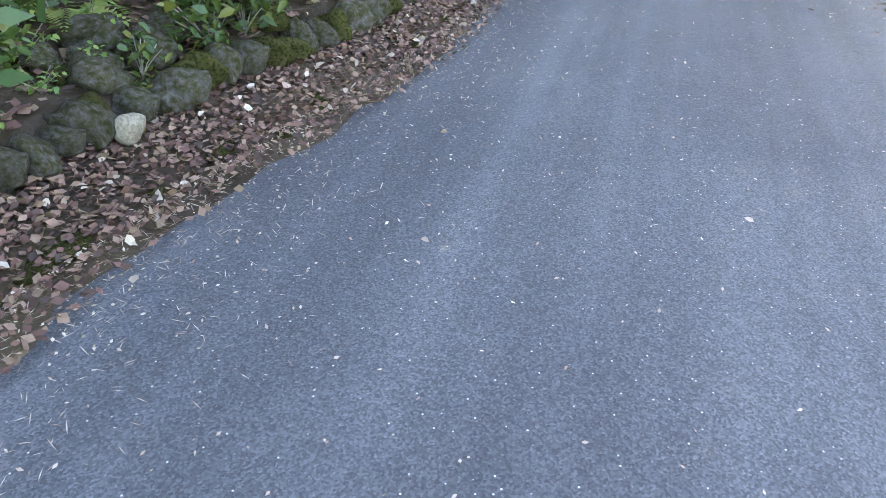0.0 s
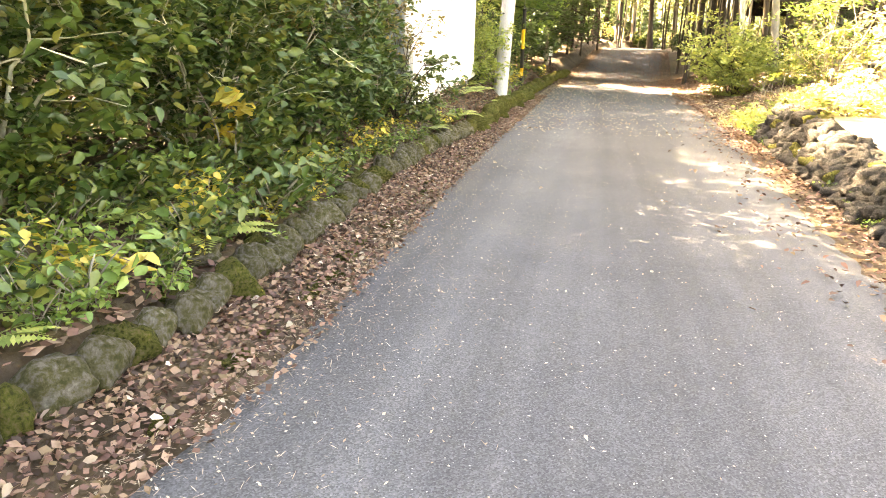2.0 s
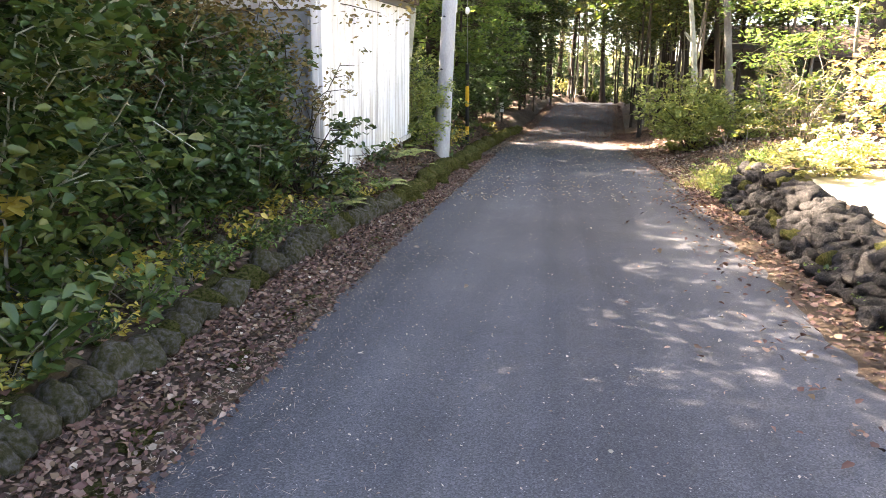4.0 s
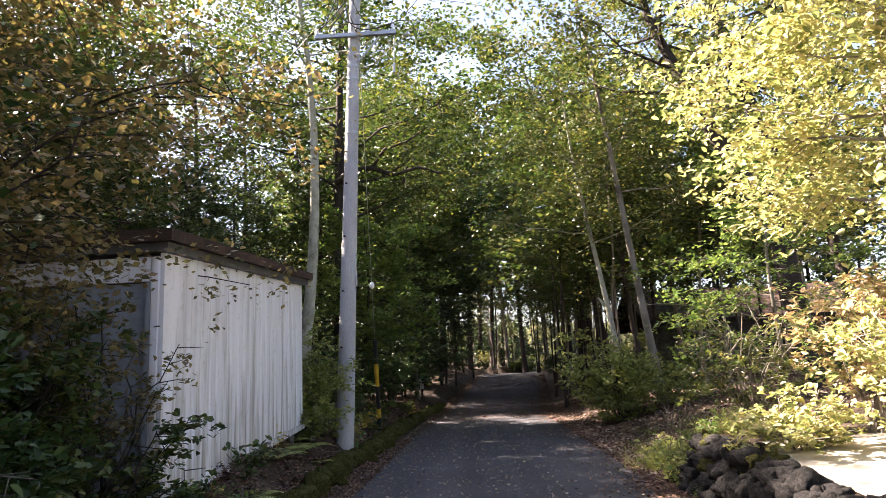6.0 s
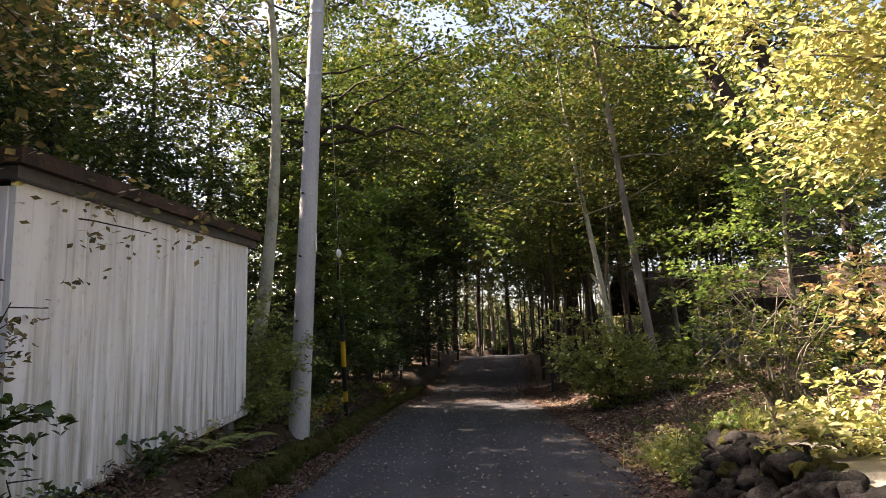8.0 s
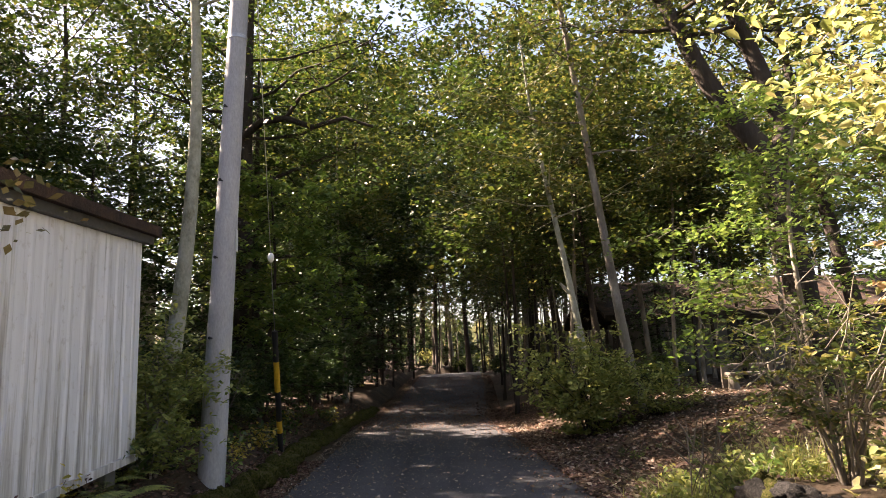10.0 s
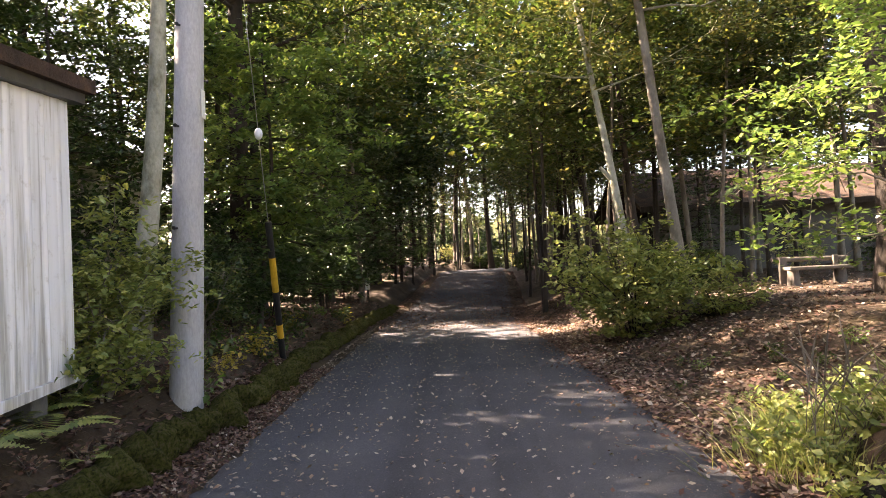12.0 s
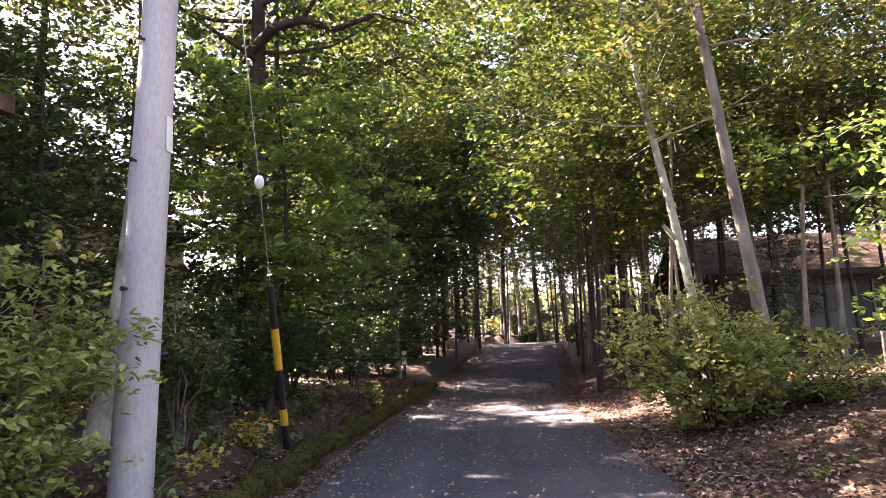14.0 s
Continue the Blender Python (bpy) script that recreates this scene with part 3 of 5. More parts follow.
# dark green leaves put the tunnel's shade into this crown's colour
make_tree("forest_tree", "dark green tree arching over the lane", "tree", -4.4, 36.0, 11, 0.11, (1.4, 0), 0.25, 0.2, 3.4, 22, 8, leaves=10000, size=0.2, clump=0.36, leaf=GREEN_DARK, bark=BARK_DARK, seed=49)

for tx, ty, ta, tf in ((-6.6, 17.4, 50, 0.68), (-5.5, 17.6, 170, 0.58), (-7.6, 15.2, 250, 0.7), (-9.2, 17.5, 20, 0.98), (-10.2, 20.6, 130, 1.0), (-8.0, 20.4, 200, 0.78), (-9.4, 14.6, 310, 0.95), (-8.8, 12.2, 90, 0.85), (-10.8, 10.4, 260, 1.0), (-7.0, 22.6, 30, 0.8), (7.9, 28.2, 80, 0.55), (-3.9, 29.3, 100, 0.95), (-3.0, 36.5, 300, 1.0), (-2.2, 44.5, 60, 1.1), (-3.3, 28.2, 10, 0.9), (-4.6, 22.4, 120, 0.85), (-2.6, 35.6, 220, 1.1)):
    copy_thing(evergreen, spot(tx, ty, ta, tf))
# copies added left of the view to keep sun off the near lane
for tx, ty, ta, tf in ((-6.7, 2.6, 330, 1.05), (-6.5, 0.5, 130, 1.25), (-7.2, -2.6, 40, 1.3), (-5.3, -0.9, 200, 1.15), (-7.8, 5.4, 280, 1.12), (-6.3, 4.0, 60, 1.0), (-8.3, 1.6, 250, 1.3), (-5.6, -3.4, 100, 1.2)):
    copy_thing(thicket, spot(tx, ty, ta, tf))
make_tree("forest_tree", "tall tree leaning over the lane", "tree", 5.2, 29.0, 14, 0.13, (-2.8, 0), 0.3, 0.4, 3.4, 18, 8, leaves=14000, size=0.21, clump=0.36, leaf=GREEN, bark=BARK_DARK, seed=50)
make_tree("forest_tree", "tall leafy tree reaching over the lane", "tree", -4.9, 31.4, 14, 0.14, (3.2, 0), 0.3, 0.42, 3.4, 18, 8, leaves=14000, size=0.21, clump=0.36, leaf=TURNING, bark=BARK_DARK, seed=46)

# shrubs: light ones by the pole, dark ones by the shed, autumn ones above the wall
make_shrub("shrub", "light green leafy shrub between shed and pole", "shrub", -3.0, 13.75, 1.6, 0.9, 14, 5200, 0.07, 0.13, PALE_GREEN, BARK_GREY, 51, flat=0.3, low=0.5)
make_shrub("shrub", "low light green shrub at the pole's foot", "shrub", -2.7, 13.3, 0.85, 0.55, 9, 2000, 0.065, 0.09, PALE_GREEN, BARK_GREY, 66, flat=0.4)
make_shrub("shrub", "small-leaved green shrub behind the concrete pole", "shrub", -2.9, 16.2, 1.8, 0.75, 12, 5200, 0.055, 0.1, GREEN, BARK_GREY, 52)
# shrub added so its shadow darkens the lane's left half
make_shrub("shrub", "dark green upright shrub added to shade the lane", "shrub", -2.95, 25.1, 2.5, 0.8, 12, 3000, 0.085, 0.14, GREEN_DARK, BARK_DARK, 167)
make_shrub("maple_seedling", "yellow-leaved maple seedling among green shrubs", "shrub", -2.95, 3.6, 0.95, 0.3, 4, 60, 0.15, 0.09, YELLOW_LEAF, BARK_GREY, 168, flat=0.6)
make_shrub("maple_seedling", "low yellow maple seedling on the kerb", "shrub", -2.55, 1.55, 0.3, 0.14, 3, 22, 0.13, 0.05, YELLOW_LEAF, BARK_GREY, 169, flat=0.4)
make_shrub("shrub", "dark green shrub behind the guy wire", "shrub", -3.3, 19.0, 2.2, 1.0, 12, 5200, 0.075, 0.14, GREEN_DARK, BARK_DARK, 67)
# pale leaf colour stands in for sunlight on this bush and its shoots
make_shrub("shrub", "broad green bush at the foot of two trees", "shrub", 3.3, 19.0, 2.15, 1.4, 16, 7500, 0.095, 0.15, PALE_GREEN, BARK_DARK, 53, flat=0.5, low=0.08, upright=0.6)
make_shrub("shrub", "low leafy shoots beside the broad bush", "shrub", 4.5, 18.5, 0.85, 0.8, 12, 1900, 0.075, 0.12, PALE_GREEN, BARK_DARK, 153, flat=0.35, low=0.08)
make_shrub("shrub", "dark leafy shrub in front of the shed", "shrub", -3.3, 6.9, 2.0, 0.8, 16, 6500, 0.075, 0.12, GREEN, BARK_DARK, 54)
make_shrub("shrub", "russet-tipped twiggy shrub at the shed corner", "shrub", -3.95, 6.8, 3.2, 0.95, 16, 7000, 0.06, 0.13, OLIVE, BARK_DARK, 55)
make_shrub("shrub", "twiggy dark-leaved shrub before the shed door", "shrub", -3.0, 7.62, 2.1, 0.62, 11, 2300, 0.055, 0.09, OLIVE, BARK_DARK, 68, flat=0.5)
make_shrub("shrub", "low green shrub before the shed door", "shrub", -2.75, 7.6, 1.05, 0.6, 9, 1500, 0.07, 0.08, GREEN, BARK_DARK, 69, flat=0.35)
make_shrub("shrub", "dark green undergrowth shrub above the kerb", "shrub", -3.1, 5.5, 1.7, 0.85, 16, 6500, 0.08, 0.13, GREEN_DARK, BARK_GREY, 56)
make_shrub("shrub", "green undergrowth shrub with pale stems", "shrub", -3.35, 3.9, 1.9, 0.95, 14, 6000, 0.085, 0.14, GREEN, BARK_PALE, 57)
make_shrub("shrub", "broad-leaved green shrub above the kerb stones", "shrub", -3.7, 2.2, 1.9, 0.95, 12, 6000, 0.085, 0.15, GREEN, BARK_PALE, 58, stem_r=0.018)
make_shrub("shrub", "tall pale-stemmed shrub in the thicket", "shrub", -4.4, 5.0, 3.6, 1.2, 11, 8000, 0.085, 0.18, GREEN_DARK, BARK_PALE, 59, stem_r=0.022)
make_shrub("shrub", "leafy shrub at the lane's edge", "shrub", -3.8, 0.4, 1.2, 0.8, 10, 2600, 0.11, 0.13, GREEN, BARK_GREY, 60)
make_shrub("shrub", "autumn-tinted twiggy shrub behind the stone wall", "shrub", 3.3, 10.9, 2.0, 0.8, 18, 2300, 0.055, 0.1, TURNING, BARK_GREY, 61, flat=0.4)
make_shrub("shrub", "pinkish russet shrub behind the stone wall", "shrub", 4.35, 10.2, 2.2, 0.7, 12, 3000, 0.08, 0.11, RED_LEAF, BARK_GREY, 62)
make_shrub("shrub", "low bright yellow-green shrub on the terrace", "shrub", 3.15, 9.4, 0.65, 0.5, 10, 1800, 0.075, 0.09, YELLOW_GREEN, BARK_GREY, 63, flat=0.35)
make_shrub("shrub", "thin pale-stemmed sapling shrub on the terrace", "shrub", 3.9, 8.5, 1.8, 0.7, 8, 1500, 0.08, 0.12, YELLOW_GREEN, BARK_PALE, 64)
make_tree("maple_tree", "small light green tree at the clearing's edge", "tree", 5.5, 15.2, 4.6, 0.05, (0.1, -0.2), 0.2, 0.12, 1.4, 18, 8, rise=0.2, leaves=8000, size=0.1, clump=0.18, leaf=GREEN_LIGHT, bark=BARK_GREY, seed=65, flat=0.4)

# the forest on both sides, in copies of a few trees
kinds = [
    make_tree("forest_tree", "tall dark-stemmed forest tree in green leaf", "tree", -9.0, 34.5, 12.5, 0.12, (0.4, 0.2), 0.3, 0.3, 3.0, 22, 8, leaves=6500, size=0.18, clump=0.3, leaf=GREEN, seed=71, group="forest trees"),
    make_tree("forest_tree", "thin forest tree with yellowing leaves", "tree", 7.2, 27.0, 11.5, 0.09, (-0.3, 0.3), 0.3, 0.32, 2.6, 20, 8, leaves=6000, size=0.18, clump=0.3, leaf=TURNING, bark=BARK_GREY, seed=72, group="forest trees"),
    make_tree("forest_tree", "dark green shaded forest tree", "tree", -6.5, 33.0, 9.5, 0.11, (0.2, -0.3), 0.25, 0.26, 2.8, 24, 8, leaves=6500, size=0.18, clump=0.28, leaf=GREEN_DARK, seed=73, group="forest trees"),
    make_tree("forest_tree", "slim bare-stemmed tree with a high crown", "tree", 5.2, 38.0, 11.0, 0.07, (0.5, 0.1), 0.35, 0.4, 2.0, 14, 6, leaves=3000, size=0.17, clump=0.4, leaf=GREEN, bark=BARK_GREY, seed=74, group="forest trees"),
    make_tree("forest_tree", "slim dark forest tree with a thin crown", "tree", -4.5, 36.5, 10.0, 0.06, (-0.4, 0.2), 0.35, 0.4, 1.8, 13, 6, leaves=2600, size=0.17, clump=0.4, leaf=GREEN, bark=BARK_DARK, seed=75, group="forest trees"),
]
far_kinds = [
    make_tree("forest_tree", "distant green forest tree", "tree", -13.0, 48.0, 12.5, 0.12, (0.4, 0.2), 0.3, 0.36, 3.1, 18, 6, leaves=2800, size=0.3, clump=0.34, leaf=GREEN, seed=171, group="forest trees"),
    make_tree("forest_tree", "distant forest tree with turning leaves", "tree", 13.0, 50.0, 12.0, 0.1, (-0.3, 0.2), 0.3, 0.36, 2.8, 18, 6, leaves=2600, size=0.3, clump=0.34, leaf=TURNING, bark=BARK_GREY, seed=172, group="forest trees"),
    make_tree("forest_tree", "distant dark green forest tree", "tree", -11.0, 52.0, 10.5, 0.11, (0.2, -0.3), 0.3, 0.32, 3.0, 20, 6, leaves=3000, size=0.3, clump=0.32, leaf=GREEN_DARK, seed=173, group="forest trees"),
]
saplings = [
    make_tree("sapling", "slender dark bare-stemmed sapling in the woods", "tree", 4.6, 34.0, 7.5, 0.045, (0.3, 0.1), 0.25, 0.5, 1.3, 9, 5, leaves=900, size=0.15, clump=0.3, leaf=GREEN, bark=BARK_DARK, seed=191, group="saplings", sides=6),
    make_tree("sapling", "slender grey bare-stemmed sapling in the woods", "tree", 6.6, 30.5, 6.5, 0.04, (-0.3, 0.2), 0.3, 0.45, 1.2, 9, 5, leaves=800, size=0.14, clump=0.28, leaf=TURNING, bark=BARK_GREY, seed=192, group="saplings", sides=6),
]
near_kinds = [
    make_tree("forest_tree", "green roadside forest tree", "tree", -8.2, 21.0, 11.0, 0.11, (0.3, -0.3), 0.3, 0.25, 2.6, 22, 9, leaves=13000, size=0.13, clump=0.26, leaf=GREEN, seed=181, group="forest trees"),
]
bushes = [
    make_shrub("shrub", "dark forest undergrowth shrub", "shrub", -3.9, 27.0, 2.4, 1.3, 12, 1800, 0.18, 0.2, GREEN_DARK, BARK_DARK, 81, "forest undergrowth", rich=False),
    make_shrub("shrub", "green forest undergrowth shrub", "shrub", 6.2, 24.6, 1.0, 1.0, 12, 1600, 0.16, 0.2, GREEN, BARK_DARK, 82, "forest undergrowth", rich=False),
    make_shrub("shrub", "yellowing forest undergrowth shrub", "shrub", 5.2, 31.0, 1.8, 1.0, 10, 1500, 0.15, 0.18, YELLOW_GREEN, BARK_GREY, 83, "forest undergrowth", rich=False),
]
rng = np.random.default_rng(99)
placed = [(-9, 34.5), (-4.9, 31.4), (5.2, 29), (7.2, 27), (-6.5, 33), (-4.4, 36.0), (5.2, 38), (-4.5, 36.5), (-3.55, 16.1), (-3.7, 20.6), (4.4, 19.8), (3.6, 20.4), (7.15, 18.0), (10.6, 21.5), (-3.7, 22.0), (5.4, 25.5)]


def free(x, y, gap):
    return all((x - a) ** 2 + (y - b) ** 2 > gap * gap for a, b in placed)


def scatter(sources, weights, count, xr, yr, gap, smin, smax, keep=lambda x, y: True, margin=0.9):
    done = tries = 0
    while done < count and tries < count * 40:
        tries += 1
        x, y = rng.uniform(*xr), rng.uniform(*yr)
        l, r = road_edges(y)
        if l - margin < x < r + margin or not keep(x, y) or not free(x, y, gap):
            continue
        placed.append((x, y))
        src = sources[rng.choice(len(sources), p=weights)]
        copy_thing(src, spot(x, y, rng.uniform(0, 360), rng.uniform(smin, smax)))
        done += 1


def off_things(x, y):
    shed = -7.0 < x < -2.2 and 6.5 < y < 14.5
    clearing = 1.5 < x < 9.5 and 11.0 < y < 23.0
    house = 6.2 < x < 20.5 and 29.0 < y < 38
    cottage = -14 < x < -8 and 22.5 < y < 29
    # a gap in the canopy lets the sun reach the lane
    lane = y - 0.387 * (1.9 - x)
    gap = x < -2.5 and (abs(lane - 23.4) < 2.6 or abs(lane - 30.2) < 1.6 or 12.0 < lane < 18.6 or abs(lane - 45) < 2)
    return not (shed or clearing or house or cottage or gap)


# far end and both flanks of the lane, then the woods that shade it, and unseen ones added behind
for x, y, k, a, f in ((-2.9, 37, 2, 20, 1.0), (4.9, 35.5, 3, 80, 0.9), (-2.4, 42, 0, 150, 1.0), (5.6, 41.5, 4, 200, 1.0), (-1.6, 47, 2, 250, 1.1), (6.4, 47.5, 1, 300, 1.0),
                      (-0.8, 52, 0, 10, 1.1), (6.6, 53.5, 2, 70, 1.1), (1.0, 57, 2, 120, 1.2), (3.6, 58.5, 0, 190, 1.1), (-3.0, 56, 1, 240, 1.1), (5.5, 60, 2, 280, 1.2), (0.0, 62, 0, 330, 1.2), (2.4, 62.5, 1, 35, 1.2), (8.5, 57, 1, 100, 1.1)):
    placed.append((x, y))
    copy_thing((far_kinds if y > 45 else kinds)[k], spot(x, y, a, f * (1.5 if y > 45 else 1.15)))
for x, y, k, f in ((6.9, 24.2, 3, 0.8), (7.8, 24.6, 3, 0.75), (8.7, 25.6, 4, 0.9), (9.7, 26.2, 4, 0.85), (6.1, 26.6, 4, 0.8), (10.9, 25.4, 3, 0.9)):
    placed.append((x, y))
    copy_thing(kinds[k], spot(x, y, x * 50, f))
for x, y, k, f in ((-1.4, 55, 0, 0.7), (7.2, 56, 0, 0.8), (0.6, 60, 2, 0.9), (3.4, 61, 1, 1.6), (5.6, 59, 2, 0.9), (2.0, 64, 0, 1.3), (-2.6, 62, 0, 1.4), (4.6, 66, 0, 1.5), (7.6, 63, 2, 1.4), (0.4, 69, 0, 1.7), (9.6, 60, 0, 1.4)):
    copy_thing(bushes[k], spot(x, y, x * 70, f))
for x, y, k, f in ((3.0, 66, 2, 0.75), (1.0, 68, 1, 0.7), (5.2, 70, 0, 0.8), (6.8, 65, 1, 0.7), (-0.6, 66, 2, 0.75)):
    copy_thing(far_kinds[k], spot(x, y, x * 90, f))
scatter(saplings, [0.5, 0.5], 22, (-1.5, 9), (45, 60), 0.4, 0.8, 1.3, off_things, -0.2)
scatter(saplings, [0.6, 0.4], 34, (2.6, 8.5), (25.5, 50), 0.5, 0.8, 1.25, off_things, 0.35)
scatter(saplings, [0.7, 0.3], 16, (-4.5, 3), (36, 56), 0.5, 0.8, 1.25, off_things, 0.35)
scatter(far_kinds, [0.4, 0.3, 0.3], 8, (-10, 13), (50, 68), 1.8, 1.3, 1.6, off_things, 0.4)
scatter(far_kinds, [0.3, 0.2, 0.5], 12, (-8, 10), (38, 52), 1.6, 1.15, 1.45, off_things)
scatter(kinds, [0.0, 0.04, 0.06, 0.4, 0.5], 34, (-6.5, 10), (24, 46), 0.7, 0.7, 1.0, off_things, 0.5)
scatter(near_kinds, [1.0], 6, (-11, -5.2), (15, 30), 2.2, 0.75, 1.0, off_things)
# first two added behind the shed to block sun from the lane's middle
for x, y, f in ((-7.6, 10.2, 0.62), (-7.3, 12.6, 0.66), (-5.4, 29.6, 1.25)):
    copy_thing(near_kinds[0], spot(x, y, x * 40, f))
for x, y, k, f in ((-12.4, 12.6, 0, 0.92), (-13.0, 16.6, 2, 1.1), (-12.2, 19.8, 0, 0.95), (-14.2, 22.6, 0, 1.0), (-11.6, 9.0, 2, 0.95), (-15.0, 14.5, 1, 1.0)):
    copy_thing(kinds[k], spot(x, y, x * 30, f))
scatter(kinds, [0.4, 0.2, 0.4, 0.0, 0.0], 12, (-10.5, -7.6), (-1, 17), 1.5, 0.54, 0.66, off_things)
# out of view: added on the left to shade the near lane
scatter(far_kinds, [0.4, 0.2, 0.4], 7, (-10.5, -6.2), (-7, 4), 1.5, 0.7, 0.9, off_things)
scatter(far_kinds, [0.3, 0.4, 0.3], 5, (-17, -10), (14, 36), 2.0, 0.75, 1.0, off_things)
scatter(kinds, [0.3, 0.4, 0.1, 0.1, 0.1], 10, (9.8, 22), (16, 40), 2.0, 0.85, 1.15, off_things)
# unseen trees added to the right and behind, to close off open sky
scatter(far_kinds, [0.4, 0.4, 0.2], 5, (9, 18), (-8, 12), 3.0, 0.8, 1.0, off_things)
scatter(far_kinds, [0.4, 0.3, 0.3], 5, (-8, 8), (-22, -9), 3.0, 0.8, 1.1, off_things)
scatter(bushes, [0.75, 0.2, 0.05], 20, (-6, -2.9), (21, 44), 0.9, 0.6, 1.15, off_things, 0.6)
scatter(bushes, [0.45, 0.45, 0.1], 13, (3.4, 12), (24, 44), 1.0, 0.4, 0.7, off_things, 0.6)
scatter(bushes, [0.6, 0.3, 0.1], 12, (-9, -5.0), (-3, 20), 1.1, 0.8, 1.4, off_things)
scatter(far_kinds, [0.4, 0.3, 0.3], 12, (8, 24), (38, 47), 1.8, 0.9, 1.15, off_things)
scatter(bushes, [0.8, 0.2, 0.0], 9, (-16, -4), (40, 58), 1.8, 1.4, 1.9, off_things, 0.8)
scatter(bushes, [0.6, 0.2, 0.2], 12, (8, 22), (38.5, 58), 1.4, 1.2, 1.8, off_things, 0.8)
scatter(bushes, [0.3, 0.4, 0.3], 7, (5.8, 12), (7, 14), 1.2, 0.7, 1.2, off_things)


# ---- shed ----
def build_shed():
    shed = empty("shed", -2.72, 8.2, 0.46, "white weathered ribbed-metal shed with a dark flat roof", "shed")
    length, depth = 4.78, 3.0
    drop, top = 0.064, 2.13

    def zb(v):
        return 0.02 + drop * v

    # the ribbed long wall, in sheets
    edges = [0.0, 0.62, 1.46, 2.3, 3.14, 3.98, length]
    for a, b in zip(edges, edges[1:]):
        vs, us = [], np.arange(a, b + 1e-6, (b - a) / 30)
        prof = [0.009 * (1 if (u % 0.21) < 0.05 else 0) if a > 0.1 else 0.0 for u in us]
        bm = bmesh.new()
        rows = []
        for u, p in zip(us, prof):
            rows.append([bm.verts.new((p - 0.002 * (a > 1.4), u, zb(u))), bm.verts.new((p - 0.002 * (a > 1.4), u, zb(u) + top))])
        back = [[bm.verts.new((-0.04, u, zb(u))), bm.verts.new((-0.04, u, zb(u) + top))] for u in (a, b)]
        for p, q in zip(rows, rows[1:]):
            bm.faces.new((p[0], q[0], q[1], p[1]))
        bm.faces.new((back[1][0], back[0][0], back[0][1], back[1][1]))
        bm.faces.new((back[0][0], rows[0][0], rows[0][1], back[0][1]))
        bm.faces.new((rows[-1][0], back[1][0], back[1][1], rows[-1][1]))
        part("wall_sheet", bm, SIDING, shed)
    # end walls, back wall, floor
    part("end_wall", box_bm(-depth, -0.045, length - 0.06, length - 0.01, 0.3, 2.4), SIDING, shed)
    part("back_wall", box_bm(-depth - 0.05, -depth - 0.003, 0, length - 0.01, 0.05, 2.4), SIDING, shed)
    part("floor_frame", box_bm(-depth, -0.05, 0.02, length - 0.07, -0.02, 0.04), FASCIA, shed)
    part("corner_post", box_bm(-0.12, -0.044, -0.01, 0.05, 0.03, 2.12, bevel=0.008), SIDING, shed)
    part("header_panel", box_bm(-depth, -0.124, 0.0, 0.05, 1.9, 2.12), SIDING, shed)
    part("jamb", box_bm(-0.16, -0.124, -0.012, 0.05, 0.03, 1.895), DOOR_PAINT, shed)
    part("front_panel", box_bm(-depth, -2.05, 0.0, 0.05, 0.03, 1.895), SIDING, shed)
    door = part("door", box_bm(-1.1, -0.163, 0.045, 0.08, 0.05, 1.89, bevel=0.006), DOOR_PAINT, shed, "faded blue-grey sliding door leaf")
    part("door_handle", box_bm(-1.02, -0.98, 0.03, 0.0455, 0.9, 1.08, bevel=0.004), DARK_STEEL, door)
    part("door", box_bm(-2.046, -1.05, 0.085, 0.115, 0.05, 1.89, bevel=0.006), DOOR_PAINT, shed, "faded blue-grey sliding door leaf")
    # sill along the foot of the long wall
    bm = bmesh.new()
    for u in (0.0, length):
        for dx, dz in ((-0.03, -0.06), (0.03, -0.06), (0.03, 0.015), (-0.03, 0.015)):
            bm.verts.new((dx, u, zb(u) + dz - 0.016))
    bm.verts.ensure_lookup_table()
    for k in range(4):
        bm.faces.new([bm.verts[i] for i in (k, (k + 1) % 4, 4 + (k + 1) % 4, 4 + k)])
    bm.faces.new([bm.verts[i] for i in (3, 2, 1, 0)])
    bm.faces.new([bm.verts[i] for i in (4, 5, 6, 7)])
    part("sill", bm, SIDING, shed)

    # roof slab with its stepped fascia
    def sloped(x0, x1, u0, u1, za, zc):
        b2 = bmesh.new()
        for u in (u0, u1):
            for x, z in ((x0, za), (x1, za), (x1, zc), (x0, zc)):
                b2.verts.new((x, u, z + zb(u) + top))
        b2.verts.ensure_lookup_table()
        for k in range(4):
            b2.faces.new([b2.verts[i] for i in (k, (k + 1) % 4, 4 + (k + 1) % 4, 4 + k)])
        b2.faces.new([b2.verts[i] for i in (3, 2, 1, 0)])
        b2.faces.new([b2.verts[i] for i in (4, 5, 6, 7)])
        bmesh.ops.recalc_face_normals(b2, faces=b2.faces)
        return b2
    part("roof", sloped(-depth - 0.15, 0.13, -0.16, length + 0.2, 0.09, 0.2), ROOFING, shed, "dark roof sheet strewn with leaves")
    part("fascia", sloped(-depth - 0.1, 0.07, -0.1, length + 0.14, 0.004, 0.087), FASCIA, shed)
    for u in (0.25, 2.3, 4.4):
        h = zb(u) - 0.08
        g = land_at(-2.9, 8.2 + u) - 0.46
        part("foundation_block", box_bm(-0.32, -0.06, u - 0.1, u + 0.1, g - 0.05, h, bevel=0.01), PLASTER, shed)
        part("foundation_block", box_bm(-depth + 0.1, -depth + 0.35, u - 0.1, u + 0.1, g - 0.05, h, bevel=0.01), PLASTER, shed)


build_shed()


